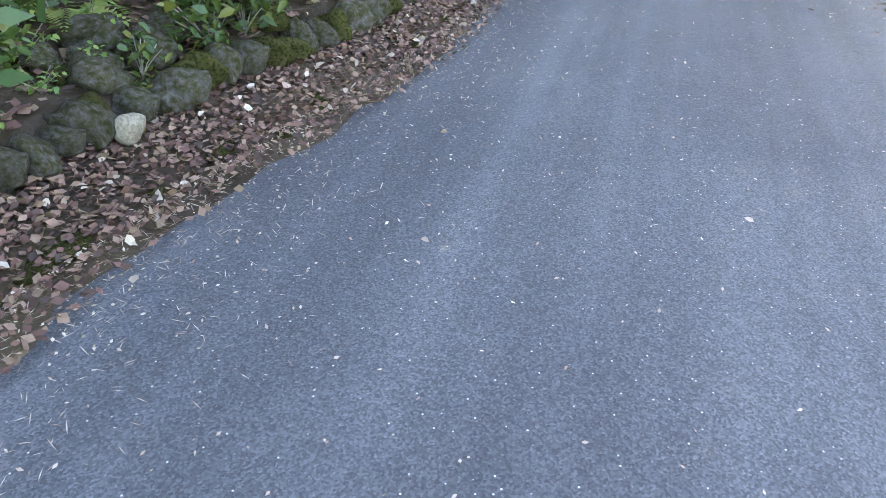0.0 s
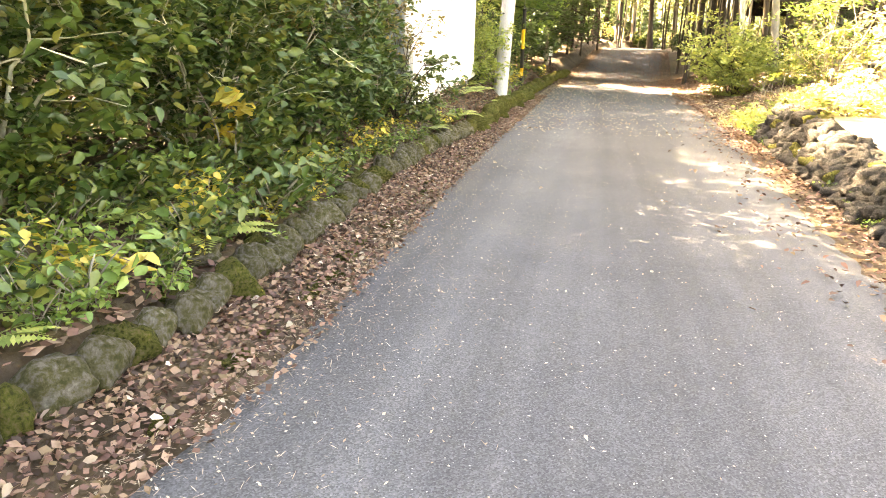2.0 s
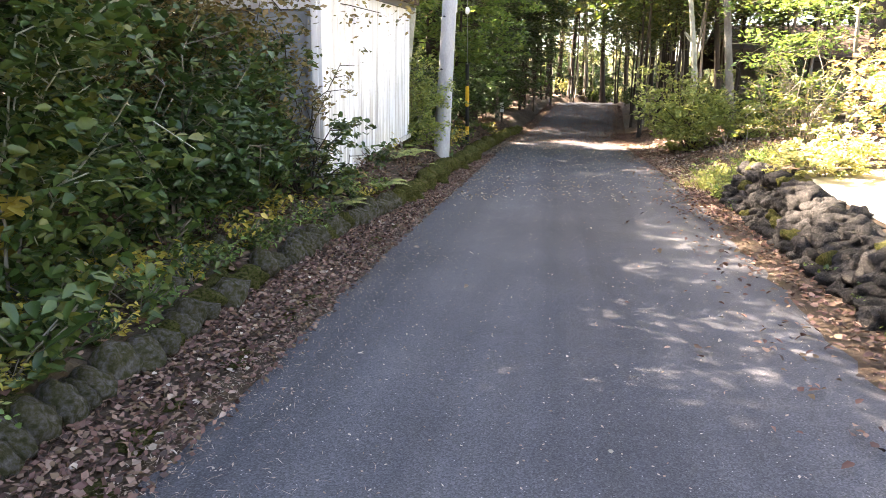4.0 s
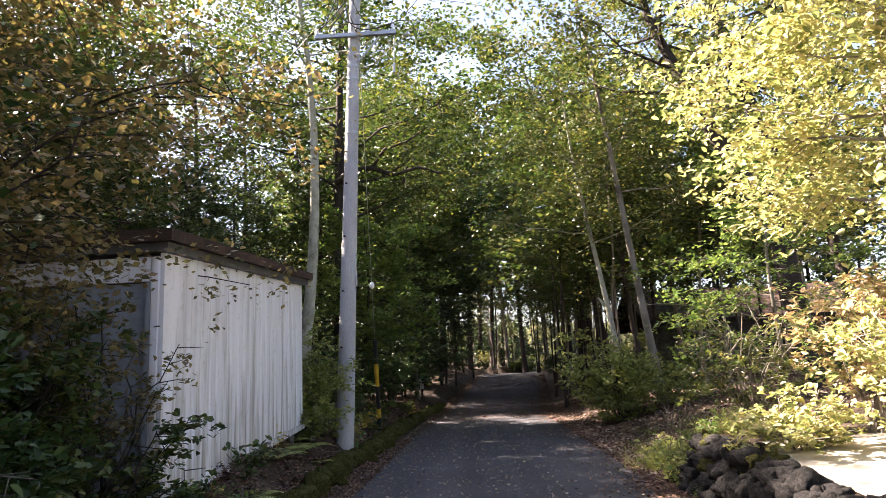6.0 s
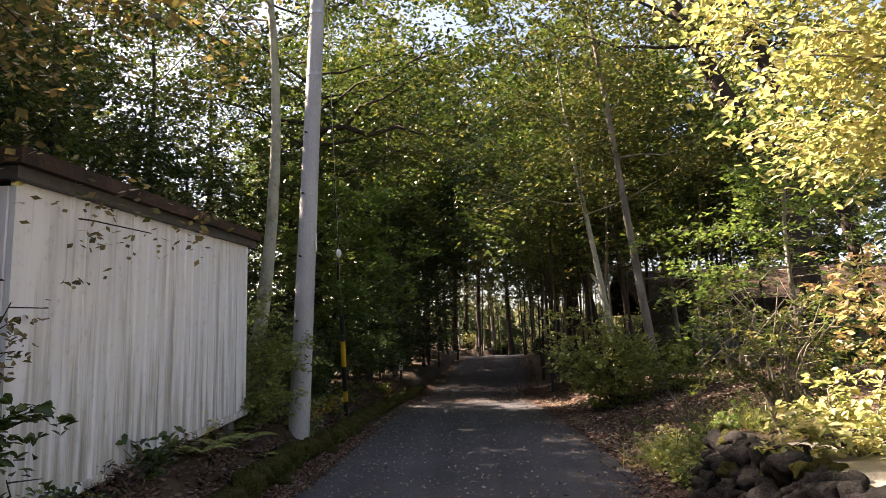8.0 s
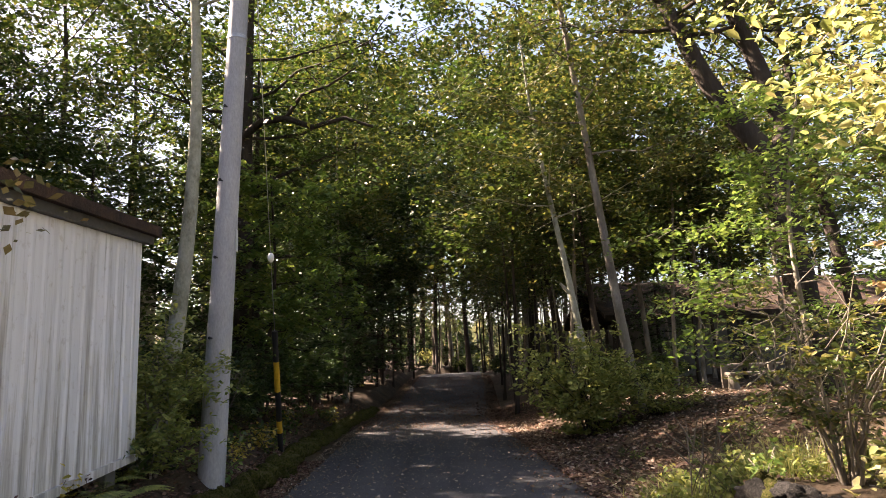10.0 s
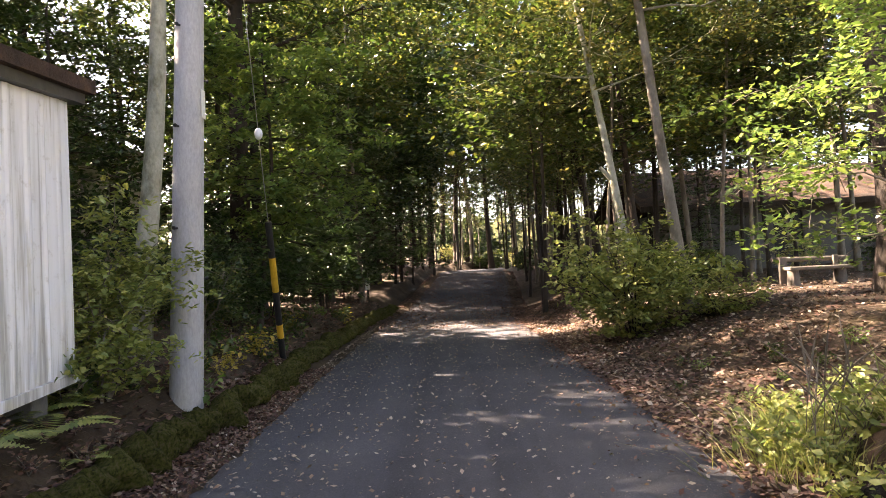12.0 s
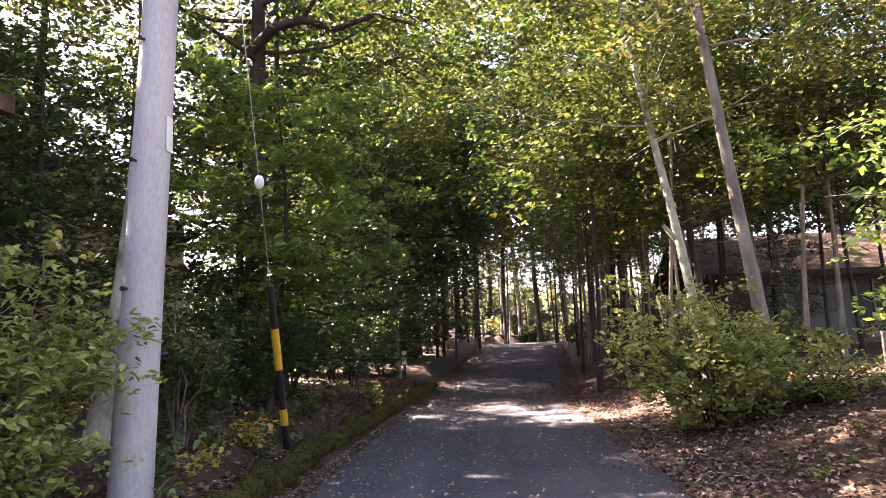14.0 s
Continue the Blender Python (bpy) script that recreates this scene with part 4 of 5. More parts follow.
# ---- utility pole with its guy wire ----
def build_pole():
    x, y, h = -2.315, 14.15, 10.2
    z = land_at(x, y) - 0.1
    pole = empty("utility_pole", x, y, z, "grey concrete utility pole with steel crossarm beside the kerb", "utility pole")
    s = np.linspace(0, 1, 12)
    lean = np.stack([0.42 * s, 0.08 * s, h * s], -1)

    def at(zw):
        f = (zw - z) / h
        return Vector((0.42 * f, 0.08 * f, zw - z)), 0.158 - 0.066 * f

    attach("shaft", tube_mesh("shaft", [(lean, 0.158 - 0.066 * s, 28)]), CONCRETE, pole)
    c, r = at(z + h)
    part("cap", rod_bm(c - Vector((0, 0, 0.02)), c + Vector((0, 0, 0.02)), r + 0.004, r - 0.01, 20), CONCRETE, pole)
    for k in range(9):
        zw = 1.47 + k * 0.485
        c, r = at(zw)
        out = Vector((-0.34, -0.94, 0)) if k % 2 else Vector((0.75, 0.66, 0))
        a = c + out * (r - 0.02)
        bolt = part("step_bolt", rod_bm(a, c + out * (r + 0.035), 0.011, sides=8), DARK_STEEL, pole)
        part("bolt_head", rod_bm(c + out * (r + 0.035), c + out * (r + 0.05), 0.019, sides=8), DARK_STEEL, bolt)
    for zw in (5.85, 6.9, 7.15, 7.7, 8.5):
        c, r = at(zw)
        part("band", rod_bm(c - Vector((0, 0, 0.025)), c + Vector((0, 0, 0.025)), r + 0.008, sides=24), STEEL, pole)
    c, r = at(7.72)
    part("crossarm", box_bm(c.x - 0.72, c.x + 0.82, c.y - r - 0.09, c.y - r - 0.015, c.z - 0.04, c.z + 0.04, bevel=0.008), STEEL, pole)
    part("brace", rod_bm((c.x + 0.5, c.y - r - 0.03, c.z - 0.05), (c.x + 0.09, c.y - r + 0.02, c.z - 0.5), 0.02, sides=6), STEEL, pole)
    for dx in (-0.66, -0.35, 0.3, 0.76):
        ins = part("insulator", rod_bm((c.x + dx, c.y - r - 0.05, c.z + 0.042), (c.x + dx, c.y - r - 0.05, c.z + 0.16), 0.045, 0.028, 12), WHITE, pole)
        part("insulator_pin", rod_bm((c.x + dx, c.y - r - 0.05, c.z + 0.16), (c.x + dx, c.y - r - 0.05, c.z + 0.2), 0.012, sides=6), STEEL, ins)
    drop = part("drop_rod", rod_bm((c.x + 0.78, c.y - r - 0.05, c.z - 0.042), (c.x + 0.76, c.y - r - 0.05, c.z - 0.62), 0.008, sides=6), STEEL, pole)
    part("drop_weight", rod_bm((c.x + 0.76, c.y - r - 0.05, c.z - 0.62), (c.x + 0.76, c.y - r - 0.05, c.z - 0.8), 0.024, sides=8), STEEL, drop)
    # cables looped about the top and a conduit down the back
    rg = np.random.default_rng(6)
    for k in range(7):
        t = np.linspace(0, 1, 12)[:, None]
        a = np.array([c.x - 0.66 + 0.24 * k, c.y - r - 0.05, c.z + 0.2])
        b = np.array([c.x - 0.1 + rg.normal(0, 0.06), c.y - r - 0.02, c.z + rg.uniform(0.5, 1.4)])
        sag = np.array([rg.uniform(-0.3, 0.1), -0.15, -0.35]) * (4 * t * (1 - t))
        attach("jumper_cable", tube_mesh("jumper_cable", [(a + (b - a) * t + sag, np.full(12, 0.011), 5)]), CABLE, pole)
    c1, r1 = at(2.6)
    c2, r2 = at(7.6)
    part("earth_conduit", rod_bm(c1 + Vector((0.8, -0.4, 0)) * r1, c2 + Vector((0.8, -0.4, 0)) * r2, 0.012, sides=8), CONCRETE, pole)
    c3, r3 = at(3.15)
    part("number_plate", box_bm(c3.x + r3 + 0.001, c3.x + r3 + 0.012, c3.y - 0.06, c3.y + 0.03, c3.z - 0.14, c3.z + 0.14, bevel=0.003), WHITE, pole, "small white plate")
    # service line to the trees on the far side
    a, b = np.array([c.x - 0.66, c.y - r - 0.05, c.z + 0.2]), np.array([-9.0, 7.0, 6.2 - z])
    t = np.linspace(0, 1, 20)[:, None]
    attach("service_line", tube_mesh("service_line", [(a + (b - a) * t + np.array([0, 0, -0.5]) * 4 * t * (1 - t), np.full(20, 0.01), 5)]), CABLE, pole)

    # guy wire
    foot, head = Vector((-2.25, 17.78, land_at(-2.25, 17.78) - 0.04)), Vector((-1.95, 14.3, 8.45))
    guy = empty("guy_wire", foot.x, foot.y, foot.z, "steel guy wire with a yellow and black striped guard", "guy wire")
    d = (head - foot)
    n = d.normalized()
    part("strand", rod_bm((0, 0, 0), d, 0.006, sides=6), STEEL, guy)

    def along(za, zc, radius, mat, label=""):
        p, q = n * ((za - foot.z) / n.z), n * ((zc - foot.z) / n.z)
        part("guard_sleeve", rod_bm(p, q, radius, sides=14), mat, guy, label)
    along(foot.z, 0.56, 0.046, BLACK)
    along(0.56, 0.76, 0.047, YELLOW, "yellow guard sleeve")
    along(0.76, 1.24, 0.046, BLACK)
    along(1.24, 1.72, 0.047, YELLOW, "yellow guard sleeve")
    along(1.72, 2.2, 0.046, BLACK)
    p = n * ((3.32 - foot.z) / n.z)
    bm = bmesh.new()
    bmesh.ops.create_uvsphere(bm, u_segments=12, v_segments=8, radius=0.055, matrix=Matrix.Translation(p) @ Matrix.Diagonal((1, 1, 1.45, 1)))
    part("strain_insulator", bm, WHITE, guy, "white porcelain insulator", smooth=True)


build_pole()


# ---- small things in the clearing and far down the lane ----
def build_bench():
    x, y = 7.1, 21.4
    z = land_at(x, y)
    bench = empty("log_bench", x, y, z - 0.02, "weathered log bench standing on leaf litter", "bench")
    part("seat", box_bm(-0.05, 1.25, -0.16, 0.16, 0.33, 0.4, bevel=0.015), PALE_WOOD, bench)
    part("leg", rod_bm((0.08, 0, 0), (0.08, 0, 0.33), 0.13, 0.11, 14), PALE_WOOD, bench)
    part("leg", rod_bm((1.05, 0, 0), (1.05, 0, 0.33), 0.1, 0.09, 14), PALE_WOOD, bench)
    part("upright", box_bm(-0.1, 0.06, 0.165, 0.23, 0.0, 0.6, bevel=0.01), PALE_WOOD, bench)
    part("upright", box_bm(1.0, 1.1, 0.165, 0.23, 0.0, 0.6, bevel=0.01), PALE_WOOD, bench)
    part("back_rail", rod_bm((-0.2, 0.29, 0.55), (1.35, 0.29, 0.53), 0.05, sides=12), PALE_WOOD, bench)


def build_marker():
    x, y = -2.25, 29.0
    z = land_at(x, y)
    post = empty("marker_post", x, y, z - 0.05, "short dark post with a white tag beside the lane", "marker post")
    part("post", box_bm(-0.035, 0.035, -0.035, 0.035, 0, 1.0 - z + 0.35, bevel=0.006), BARK_DARK, post)
    part("tag", box_bm(-0.07, 0.07, -0.05, -0.037, 0.95 - z, 1.33 - z, bevel=0.004), WHITE, post, "white tag")


def build_house():
    x, y = 8.2, 30.5
    z = land_at(9.0, 30.0) - 0.25
    house = empty("house", x, y, z, "low grey plastered house under a leaf-strewn brown roof", "house")
    w, d, h = 11.4, 6.0, 3.15 - z
    part("wall", box_bm(0.3, 3.0, 0, 0.15, 0, h), PLASTER, house)
    part("wall", box_bm(3.0, 4.0, 0, 0.15, 0, 0.5), PLASTER, house)
    part("wall", box_bm(3.0, 4.0, 0, 0.15, h - 0.3, h), PLASTER, house)
    part("wall", box_bm(4.0, w, 0, 0.15, 0, h), PLASTER, house)
    part("wall", box_bm(0.3, 0.45, 0.153, d, 0, h), PLASTER, house)
    part("wall", box_bm(w - 0.15, w, 0.153, d, 0, h), PLASTER, house)
    part("wall", box_bm(0.3, w, d + 0.003, d + 0.15, 0, h), PLASTER, house)
    win = part("window", box_bm(3.0, 4.0, 0.08, 0.11, 0.503, h - 0.303), BLACK, house, "dark window")
    part("window_frame", box_bm(3.47, 3.53, 0.05, 0.079, 0.503, h - 0.303), FASCIA, win)
    for x0 in (1.2, 2.1, 5.6, 7.2):
        part("batten", box_bm(x0, x0 + 0.06, -0.025, -0.003, 0.1, h - 0.05), PLASTER, house)
    bm = bmesh.new()
    prof = [(-0.7, h - 0.02), (d / 2, h + 1.55), (d + 0.7, h - 0.02), (d + 0.7, h - 0.14), (d / 2, h + 1.42), (-0.7, h - 0.14)]
    a = [bm.verts.new((-1.6, p, q)) for p, q in prof]
    b = [bm.verts.new((w + 0.7, p, q)) for p, q in prof]
    for k in range(6):
        bm.faces.new((a[k], a[(k + 1) % 6], b[(k + 1) % 6], b[k]))
    bm.faces.new(a[::-1])
    bm.faces.new(b)
    bmesh.ops.recalc_face_normals(bm, faces=bm.faces)
    part("roof", bm, ROOFING, house, "brown roof strewn with leaves")
    part("eave_board", box_bm(-1.6, w + 0.7, -0.74, -0.703, h - 0.2, h - 0.01), BARK_DARK, house)
    part("post", box_bm(-1.3, -1.18, -0.5, -0.38, -0.3, h - 0.16), BARK_DARK, house)


def build_cottage():
    x, y = -9.6, 24.0
    z = land_at(x, y) - 0.1
    cottage = empty("house", x, y, z, "grey boarded house half hidden behind trees", "house")
    part("wall", box_bm(-3, 1.25, 0, 4, 0, 5.2 - z), BOARD, cottage)
    for k in range(26):
        part("board", box_bm(-3, 1.27, -0.045, -0.004, 0.15 + k * 0.19, 0.15 + k * 0.19 + 0.175), BOARD, cottage)
    bm = bmesh.new()
    h = 5.2 - z
    a = [bm.verts.new(v) for v in ((-3.5, -0.5, h - 0.1), (-0.9, -0.5, h + 1.4), (1.75, -0.5, h - 0.1), (1.75, -0.5, h + 0.03), (-0.9, -0.5, h + 1.55), (-3.5, -0.5, h + 0.03))]
    b = [bm.verts.new((v.co.x, 4.5, v.co.z)) for v in a]
    for k in range(6):
        bm.faces.new((a[k], a[(k + 1) % 6], b[(k + 1) % 6], b[k]))
    bm.faces.new(a[::-1])
    bm.faces.new(b)
    bmesh.ops.recalc_face_normals(bm, faces=bm.faces)
    part("roof", bm, FASCIA, cottage)


build_bench()
build_marker()
build_house()
build_cottage()


# ---- stones ----
def stone_meshes(name, count, seed, mat, squash=0.75, rough=0.3, fine=2):
    out = []
    for k in range(count):
        bm = bmesh.new()
        bmesh.ops.create_icosphere(bm, subdivisions=fine, radius=0.5)
        for v in bm.verts:
            p = v.co + Vector((seed + k * 7.3, k * 3.1, 0))
            v.co *= 1 + rough * noise.noise(p * 1.9) + rough * 0.5 * noise.noise(p * 4.5) + (rough * 0.3 * noise.noise(p * 11) if fine > 2 else 0)
            v.co.z *= squash
        me = bpy.data.meshes.new(name)
        bm.to_mesh(me)
        bm.free()
        me.materials.append(mat)
        out.append(shade(me))
    return out


def put_stone(name, me, parent, x, y, z, sx, sy, sz, rz, tilt=0.0):
    ob = new(name, me)
    ob.parent = parent
    ob.matrix_basis = pose(x, y, z, tilt, tilt * 0.7, rz) @ Matrix.Diagonal((sx, sy, sz, 1))
    return ob


def build_kerb():
    rg = np.random.default_rng(17)
    kerb = tagged(new("kerb"), "row of rounded mossy stones along the lane", "kerb", kind="structure")
    grey, green = stone_meshes("stone", 6, 3.0, MOSSY, 0.75, 0.45, 3), stone_meshes("stone", 5, 40.0, MOSS, 0.75, 0.6, 3)
    y = -4.5
    while y < 30.5:
        long = rg.uniform(0.1, 0.24) if y < 9 else rg.uniform(0.25, 0.45)
        x = float(kerb_line(y)) + rg.normal(0, 0.025)
        tall = 0.17 + 0.12 * float(smooth_step((y - 5) / 7)) + rg.uniform(-0.03, 0.04)
        base = land_at(x + 0.16, y)
        mossy = rg.random() < (0.25 if y < 9 else 1.0)
        me = (green if mossy else grey)[rg.integers(0, 5)]
        put_stone("stone", me, kerb, x - 0.03, y + long / 2, base + tall * 0.42, rg.uniform(0.2, 0.3) + 0.12 * float(smooth_step((y - 8) / 4)), long * 1.15, tall * 1.45, rg.uniform(-15, 15), rg.uniform(-8, 8))
        y += long * 0.93
    pale = stone_meshes("stone", 1, 77.0, PALE_STONE, 0.85, 0.35, 3)[0]
    put_stone("stone", pale, kerb, -2.33, -0.9, land_at(-2.33, -0.9) + 0.07, 0.11, 0.13, 0.15, 20)
    put_stone("stone", pale, kerb, -2.13, 1.9, land_at(-2.13, 1.9) + 0.05, 0.12, 0.14, 0.16, 80)
    # flat moss cushions along the asphalt's edge and on the bank
    for k in range(110):
        yy = rg.uniform(-3.8, 9)
        edge = k % 2 == 0
        xx = float(road_edges(yy)[0]) - rg.uniform(0.0, 0.09) if edge else float(kerb_line(yy)) - rg.exponential(0.3) - 0.1
        s = rg.uniform(0.06, 0.15) * (1 if edge else 1.6)
        put_stone("moss", green[rg.integers(0, 5)], kerb, xx, yy, land_at(xx, yy) + 0.005, s, s * rg.uniform(1.0, 1.9), 0.035 if edge else 0.1, rg.uniform(-30, 30), 0)
    for k in range(70):
        yy = rg.uniform(-3.8, 8)
        xx = float(kerb_line(yy)) - rg.uniform(0.2, 0.7)
        s = rg.uniform(0.1, 0.26)
        put_stone("stone", grey[rg.integers(0, 6)], kerb, xx, yy, land_at(xx, yy) + s * 0.15, s, s * rg.uniform(0.8, 1.3), s * 0.9, rg.uniform(0, 360), rg.uniform(-10, 10))


def build_wall():
    rg = np.random.default_rng(23)
    wall = empty("stone_wall", 2.2, 8.0, 0.0, "low dry-laid dark lava stone wall in two steps", "stone wall")
    meshes = stone_meshes("stone", 9, 11.0, LAVA, 0.85, 0.75, 3)
    mossy = stone_meshes("stone", 3, 61.0, MOSS, 0.85, 0.7, 3)
    for row, (off, z, size) in enumerate(((0.18, 0.06, 0.17), (0.27, 0.17, 0.18), (0.36, 0.29, 0.19), (0.44, 0.41, 0.21), (0.52, 0.5, 0.2), (0.64, 0.5, 0.18))):
        y = 2.2 + rg.uniform(0, 0.2)
        stop = (11.35, 11.0, 11.2, 11.3, 11.2, 11.0)[row]
        while y < stop:
            s = size * rg.uniform(0.65, 1.2)
            k = 0.62 + 0.38 * float(smooth_step((y - 5.5) / 4.5))
            x = float(road_edges(y)[1]) + 0.08 + off + rg.normal(0, 0.035)
            put_stone("stone", mossy[rg.integers(0, 3)] if rg.random() < 0.07 else meshes[rg.integers(0, 9)], wall, x - 2.2, y - 8.0, z * k + rg.normal(0, 0.02), s * rg.uniform(0.85, 1.2), s * rg.uniform(0.9, 1.35), s * rg.uniform(0.85, 1.2), rg.uniform(0, 360), rg.uniform(-20, 20))
            y += s * 1.0


build_kerb()
build_wall()


# ---- ground cover ----
def on_land(pts_xy, lift=0.012):
    x, y = pts_xy[:, 0], pts_xy[:, 1]
    l, r = road_edges(y)
    z = land(x, y)
    z = np.where((x > l) & (x < r), road_height(y) + 0.012, z)
    return np.stack([x, y, z + lift], -1)


def strewn(name, label, xy, size, mat, seed, lift=0.014, flat=0.28, **kw):
    rg = np.random.default_rng(seed)
    p = on_land(xy, lift) + np.stack([0 * xy[:, 0], 0 * xy[:, 0], rg.uniform(0, 0.02, len(xy))], -1)
    ob = attach(name, leaf_mesh(name, rg, p, size, flat=flat, droop=0.0, **kw), mat)
    return tagged(ob, label, "fallen leaves", kind="stuff")


def build_litter():
    rg = np.random.default_rng(31)
    n = 34000
    y = rg.uniform(-4.5, 18, n)
    l, r = road_edges(y)
    x = l + 0.24 - rg.beta(1.5, 1.1, n) * 0.74
    strewn("fallen_leaves", "red-brown dry leaves heaped along the kerb", np.stack([x, y], -1), 0.038, FALLEN, 1, 0.012, width=0.66, rich=False, flat=0.6)
    n = 1000
    y = rg.uniform(-4.5, 18, n)
    x = road_edges(y)[0] + 0.2 - rg.beta(1.5, 1.1, n) * 0.74
    strewn("fallen_leaves", "pale tan leaves among the kerbside litter", np.stack([x, y], -1), 0.042, FALLEN_PALE, 11, 0.02, width=0.66, flat=0.6)
    # pale tan leaves, added partly to brighten the clearing as if sunlit
    n = 5200
    y = rg.uniform(11.5, 24, n)
    x = road_edges(y)[1] - 0.15 + rg.exponential(2.4, n)
    strewn("fallen_leaves", "pale dry leaves over the clearing, also standing in for sunlit litter", np.stack([x, y], -1), 0.06, FALLEN_PALE, 12, 0.02, width=0.6, rich=False, flat=0.5)
    n = 3400
    y = rg.uniform(10, 26, n)
    l, r = road_edges(y)
    x = l + (r - l) * rg.beta(0.6, 1.3, n)
    strewn("leaf_bits", "pale curled leaf bits on the shaded asphalt", np.stack([x, y], -1), 0.043, FALLEN_PALE, 13, 0.008, width=0.6, rich=False, flat=0.35)
    n = 3200
    y = rg.uniform(-4.5, 9, n)
    x = road_edges(y)[0] + rg.exponential(0.3, n)
    strewn("leaf_bits", "crumbled leaf bits beside the litter", np.stack([x, y], -1), 0.015, FALLEN_PALE, 14, 0.006, width=0.55, rich=False, flat=0.3)
    n = 16000
    y = rg.uniform(-4.5, 30, n)
    x = kerb_line(y) - 0.12 - rg.exponential(1.3, n)
    strewn("fallen_leaves", "dry leaves covering the wooded bank", np.stack([x, y], -1), 0.065, FALLEN, 2, 0.02, width=0.7, rich=False)
    n = 4500
    y = rg.uniform(9, 30, n)
    x = road_edges(y)[1] + 0.05 - rg.exponential(0.22, n)
    strewn("fallen_leaves", "brown leaves drifted over the asphalt's edge", np.stack([x, y], -1), 0.05, FALLEN, 8, 0.01, width=0.62, rich=False)
    n = 24000
    y = rg.uniform(11.5, 30, n)
    x = road_edges(y)[1] - 0.25 + rg.exponential(3.0, n) * 0.9
    strewn("fallen_leaves", "brown leaf litter over the clearing", np.stack([x, y], -1), 0.062, FALLEN, 3, 0.015, width=0.7, rich=False)
    n = 1500
    y = rg.uniform(2.0, 11.5, n)
    x = road_edges(y)[1] + 0.22 - rg.gamma(1.6, 0.17, n)
    strewn("fallen_leaves", "dry leaves at the foot of the stone wall", np.stack([x, y], -1), 0.05, FALLEN, 4, 0.012, width=0.7)
    n = 15000
    y = rg.uniform(24, 46, n)
    l, r = road_edges(y)
    x = l - 0.3 + (r - l + 0.6) * rg.beta(0.5, 0.5, n)
    strewn("fallen_leaves", "brown leaves carpeting the far part of the lane", np.stack([x, y], -1), 0.06, FALLEN, 9, 0.008, width=0.65, rich=False)
    n = 7000
    y = -4.5 + 38 * rg.beta(1.6, 1.6, n)
    l, r = road_edges(y)
    x = l + (r - l) * rg.beta(0.55, 0.75, n)
    strewn("leaf_bits", "small pale leaf and twig bits on the asphalt", np.stack([x, y], -1), 0.016, FALLEN_PALE, 5, 0.006, width=0.6, rich=False, flat=0.15)
    n = 260
    y = -3 + 36 * rg.beta(2.2, 1.6, n)
    l, r = road_edges(y)
    x = l + (r - l) * rg.beta(0.8, 0.9, n)
    strewn("fallen_leaves", "single pale leaves lying on the asphalt", np.stack([x, y], -1), 0.038, FALLEN_PALE, 6, 0.012, width=0.62, flat=0.4)
    n = 5200
    y = rg.uniform(-4.0, 8, n)
    x = road_edges(y)[0] + 0.02 + rg.exponential(0.2, n)
    strewn("pine_needles", "pale dry needles strewn along the asphalt edge", np.stack([x, y], -1), 0.036, FALLEN_PALE, 7, 0.005, width=0.08, rich=False, flat=0.1)


def make_fern(x, y, size, seed):
    rg = np.random.default_rng(seed)
    fern = empty("fern", x, y, land_at(x, y), "light green fern growing among leaf litter", "fern", "verge ferns")
    for k in range(7):
        az = k * 2 * math.pi / 7 + rg.uniform(-0.3, 0.3)
        out = np.array([math.cos(az), math.sin(az), 0])
        side = np.array([-math.sin(az), math.cos(az), 0])
        t = np.linspace(0.12, 1, 16)
        spine = out * (size * t)[:, None] + np.array([0, 0, 1.0]) * (size * (0.75 * t - 0.62 * t ** 2))[:, None]
        vs, fs = [], []
        for i, (p, u) in enumerate(zip(spine, t)):
            w = size * 0.24 * math.sin(math.pi * min(0.97, 0.16 + 0.84 * u)) + 0.006
            for sgn in (1, -1):
                b = len(vs)
                tip = p + side * sgn * w + out * w * 0.35 - np.array([0, 0, w * 0.25])
                vs += [p, p + (tip - p) * 0.5 + out * 0.018, tip, p + (tip - p) * 0.5 - out * 0.018]
                fs.append([b, b + 1, b + 2, b + 3])
        attach("frond", raw_mesh("frond", np.array(vs), np.array(fs)), PALE_GREEN, fern)
    return fern


def make_herb(x, y, size, mat, seed, label, leaves=26):
    rg = np.random.default_rng(seed)
    herb = empty("herb", x, y, land_at(x, y), label, "plant", "verge herbs")
    lines, tips = [], []
    for k in range(6):
        az = rg.uniform(0, 6.28)
        t = np.linspace(0, 1, 5)[:, None]
        pts = np.array([math.cos(az), math.sin(az), 0]) * size * 0.6 * t ** 1.5 + np.array([0, 0, size]) * t * rg.uniform(0.6, 1.1)
        lines.append((pts, np.full(5, 0.004), 3))
        tips += [pts[2], pts[3], pts[4]]
    attach("stalkwork", tube_mesh("stalkwork", lines), BARK_GREY, herb, kind="stuff")
    tips = np.array(tips)
    p = tips[rg.integers(0, len(tips), leaves * 3)] + rg.normal(0, size * 0.2, (leaves * 3, 3))
    p[:, 2] = np.maximum(p[:, 2], 0.03)
    attach("leafage", leaf_mesh("leafage", rg, p, size * 0.26, width=0.58), mat, herb, kind="stuff")
    return herb


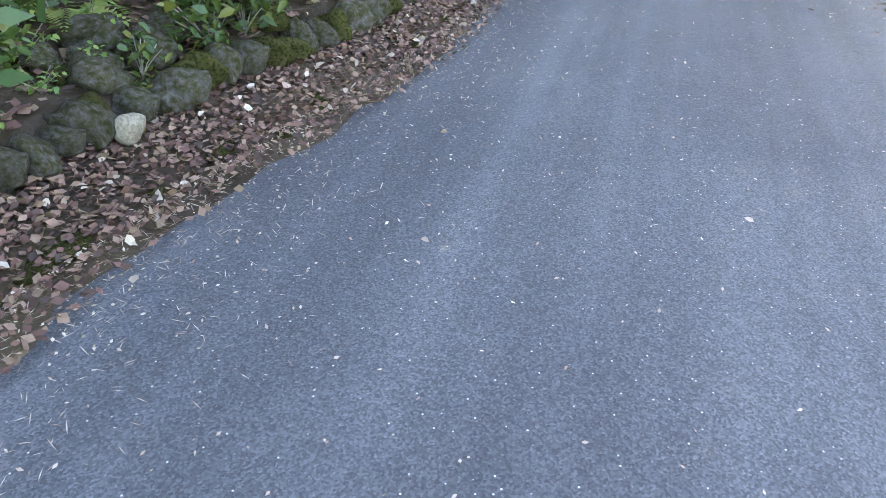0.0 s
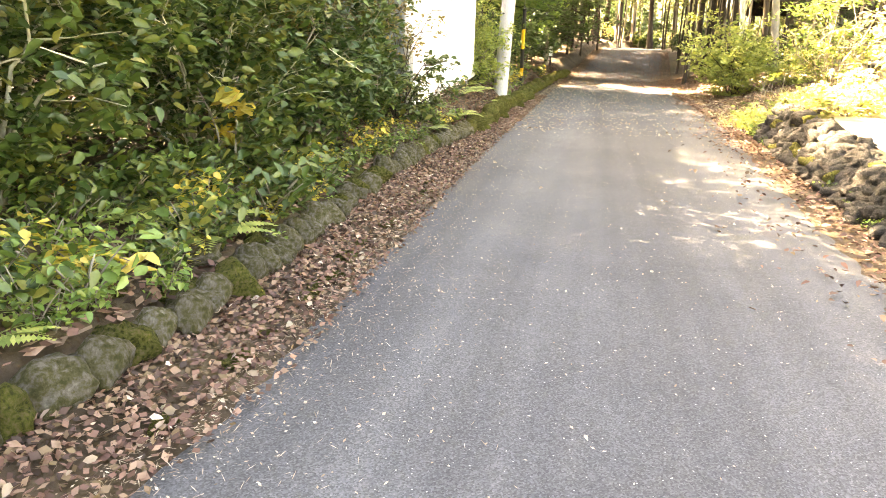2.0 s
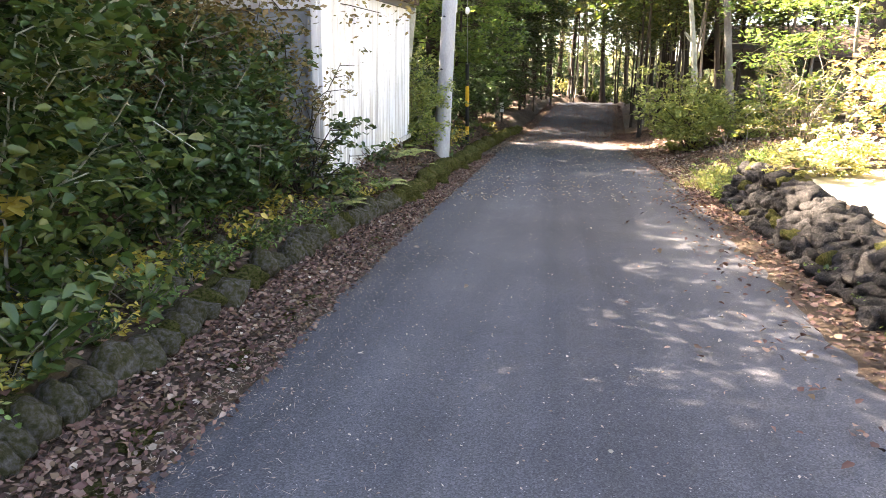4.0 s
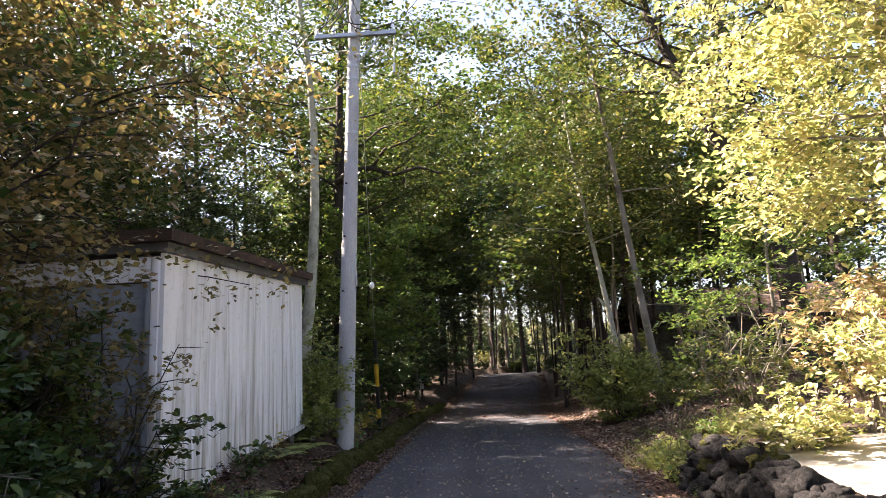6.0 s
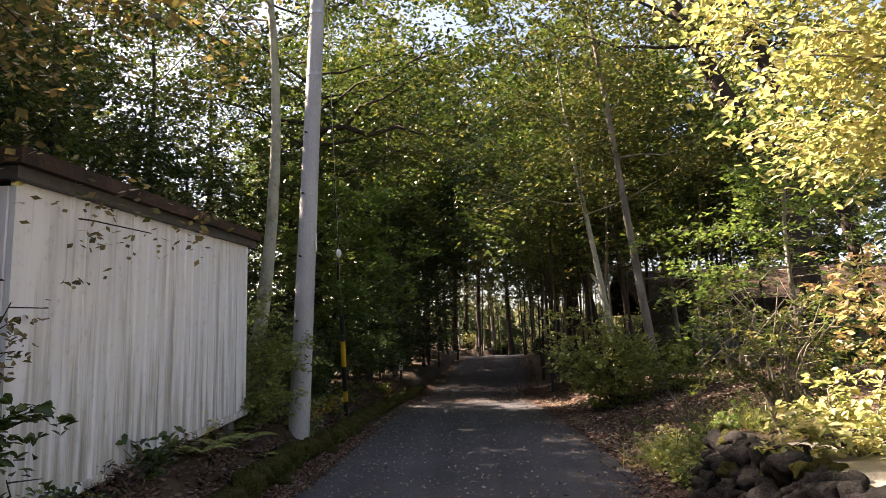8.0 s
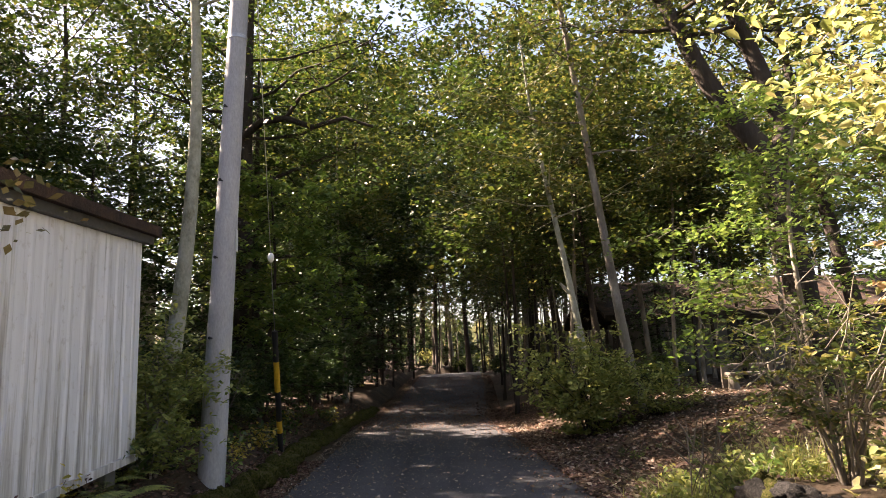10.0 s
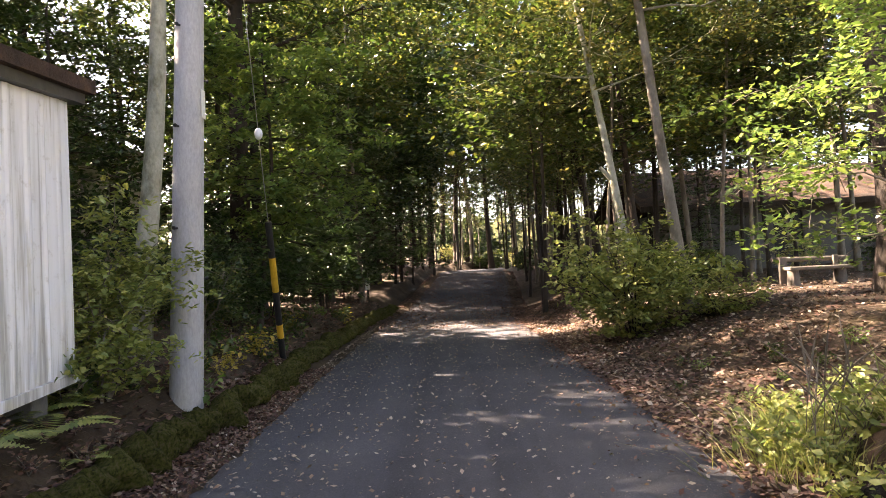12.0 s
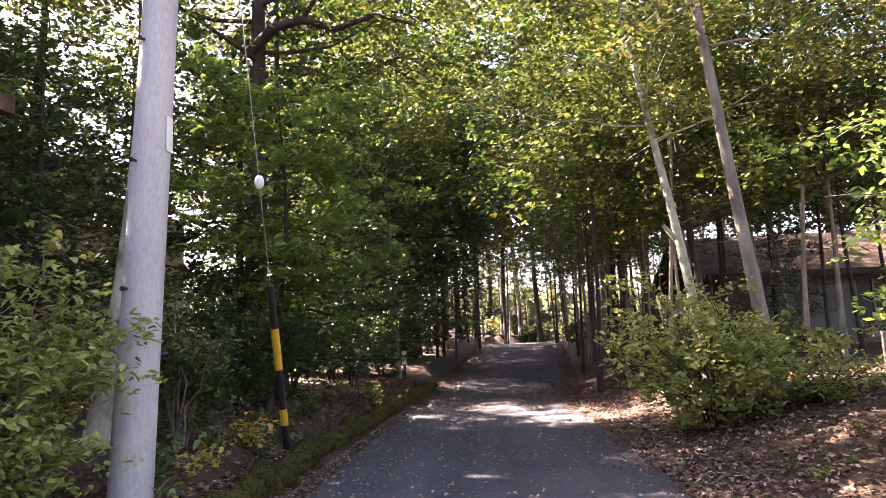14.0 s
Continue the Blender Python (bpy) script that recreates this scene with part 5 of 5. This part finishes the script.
def build_plants():
    rg = np.random.default_rng(41)
    fern = make_fern(-2.75, 0.9, 0.42, 1)
    for k in range(26):
        y = rg.uniform(-3, 13.5)
        x = float(kerb_line(y)) - rg.uniform(0.2, 1.1)
        copy_thing(fern, spot(x, y, rg.uniform(0, 360), rg.uniform(0.6, 1.2), 0.0))
    a = make_herb(-2.6, 1.9, 0.26, GREEN_LIGHT, 2, "light green leafy herb beside the kerb")
    b = make_herb(-2.7, 2.9, 0.24, YELLOW_LEAF, 3, "yellow-leaved seedling beside the kerb")
    c = make_herb(-2.75, 3.6, 0.3, GREEN, 4, "green leafy herb beside the kerb")
    for k in range(70):
        y = rg.uniform(-3.5, 24)
        x = float(kerb_line(y)) - 0.15 - rg.exponential(0.5)
        copy_thing((a, c, a, b, c, c)[rg.integers(0, 6)], spot(x, y, rg.uniform(0, 360), rg.uniform(0.5, 1.3), 0.0))
    for k in range(30):
        y = rg.uniform(11.3, 16.5)
        x = float(road_edges(y)[1]) + rg.uniform(0.3, 2.2)
        copy_thing((a, c)[rg.integers(0, 2)], spot(x, y, rg.uniform(0, 360), rg.uniform(0.25, 0.6), 0.0))
    for k in range(90):
        y = rg.uniform(-4, 9)
        x = float(kerb_line(y)) - 0.06 - rg.exponential(0.3)
        copy_thing((a, c, a, b, c, a)[rg.integers(0, 6)], spot(x, y, rg.uniform(0, 360), rg.uniform(0.35, 0.75), 0.0))
    for k in range(120):
        y = rg.uniform(-4, 7)
        x = float(kerb_line(y)) - rg.uniform(0.15, 1.4)
        copy_thing((a, c, c, b, c, a)[rg.integers(0, 6)], spot(x, y, rg.uniform(0, 360), rg.uniform(0.6, 1.2), 0.0))
    d = make_herb(-2.6, 9.6, 0.22, FALLEN, 5, "dry brown weeds along the kerb")
    for k in range(30):
        y = rg.uniform(5.5, 12.8)
        x = float(kerb_line(y)) - rg.uniform(0.05, 0.7)
        copy_thing(d, spot(x, y, rg.uniform(0, 360), rg.uniform(0.5, 0.95), 0.0))
    # a patch of weeds and grass at the end of the wall
    e = make_herb(2.6, 12.0, 0.3, PALE_GREEN, 6, "pale green leafy weeds at the wall's end", 34)
    for k in range(34):
        y = rg.uniform(10.9, 13.3)
        x = float(road_edges(y)[1]) + rg.uniform(0.05, 1.5)
        copy_thing((e, e, a)[k % 3], spot(x, y, rg.uniform(0, 360), rg.uniform(0.5, 1.05), 0.0))
    for k in range(16):
        y = rg.uniform(3.5, 11)
        copy_thing((a, c)[k % 2], spot(float(road_edges(y)[1]) + rg.uniform(0.2, 0.4), y, rg.uniform(0, 360), rg.uniform(0.3, 0.55), 0.0))
    for gx, gy, count, tall, name in ((2.65, 12.2, 420, 0.34, "tuft of light green grass at the wall's end"), (3.0, 12.8, 260, 0.3, "tuft of grass at the clearing's edge"), (3.4, 11.7, 420, 0.35, "tuft of grass behind the stone wall")):
        ob = empty("grass_tuft", gx, gy, land_at(gx, gy) - 0.02, name, "grass")
        base = rg.normal(0, 0.27, (count, 2))
        lean = rg.normal(0, 0.16, (count, 2)) + base * 0.5
        h = tall * rg.uniform(0.5, 1.2, count)
        w = rg.normal(0, 1, (count, 2))
        w = w / np.linalg.norm(w, axis=1, keepdims=True) * 0.004
        z0 = np.zeros(count)
        v = np.stack([np.c_[base - w, z0], np.c_[base + w, z0], np.c_[base + lean * 0.4 + w * 0.7, h * 0.65], np.c_[base + lean * 0.4 - w * 0.7, h * 0.65],
                      np.c_[base + lean + w * 0.1, h], np.c_[base + lean - w * 0.1, h]], 1).reshape(-1, 3)
        k = np.arange(count)[:, None] * 6
        attach("blade", raw_mesh("blade", v, np.concatenate([k + [0, 1, 2, 3], k + [3, 2, 4, 5]], 1).reshape(-1, 4)), GRASS, ob, kind="stuff")
    stalks = empty("grass_stalks", 2.75, 12.2, land_at(2.75, 12.2) - 0.02, "tall dry seed-headed grass stalks", "grass")
    for k in range(14):
        b0, top = rg.normal(0, 0.16, 2), rg.normal(0, 0.22, 2)
        h = rg.uniform(0.6, 1.0)
        t = np.linspace(0, 1, 6)[:, None]
        pts = np.array([*b0, 0]) + np.array([*(top - b0), 0]) * t ** 2 + np.array([0, 0, h]) * t
        attach("stalk", tube_mesh("stalk", [(pts, np.array([0.003, 0.003, 0.003, 0.005, 0.009, 0.002]), 4)]), PALE_WOOD, stalks)


build_litter()
build_plants()
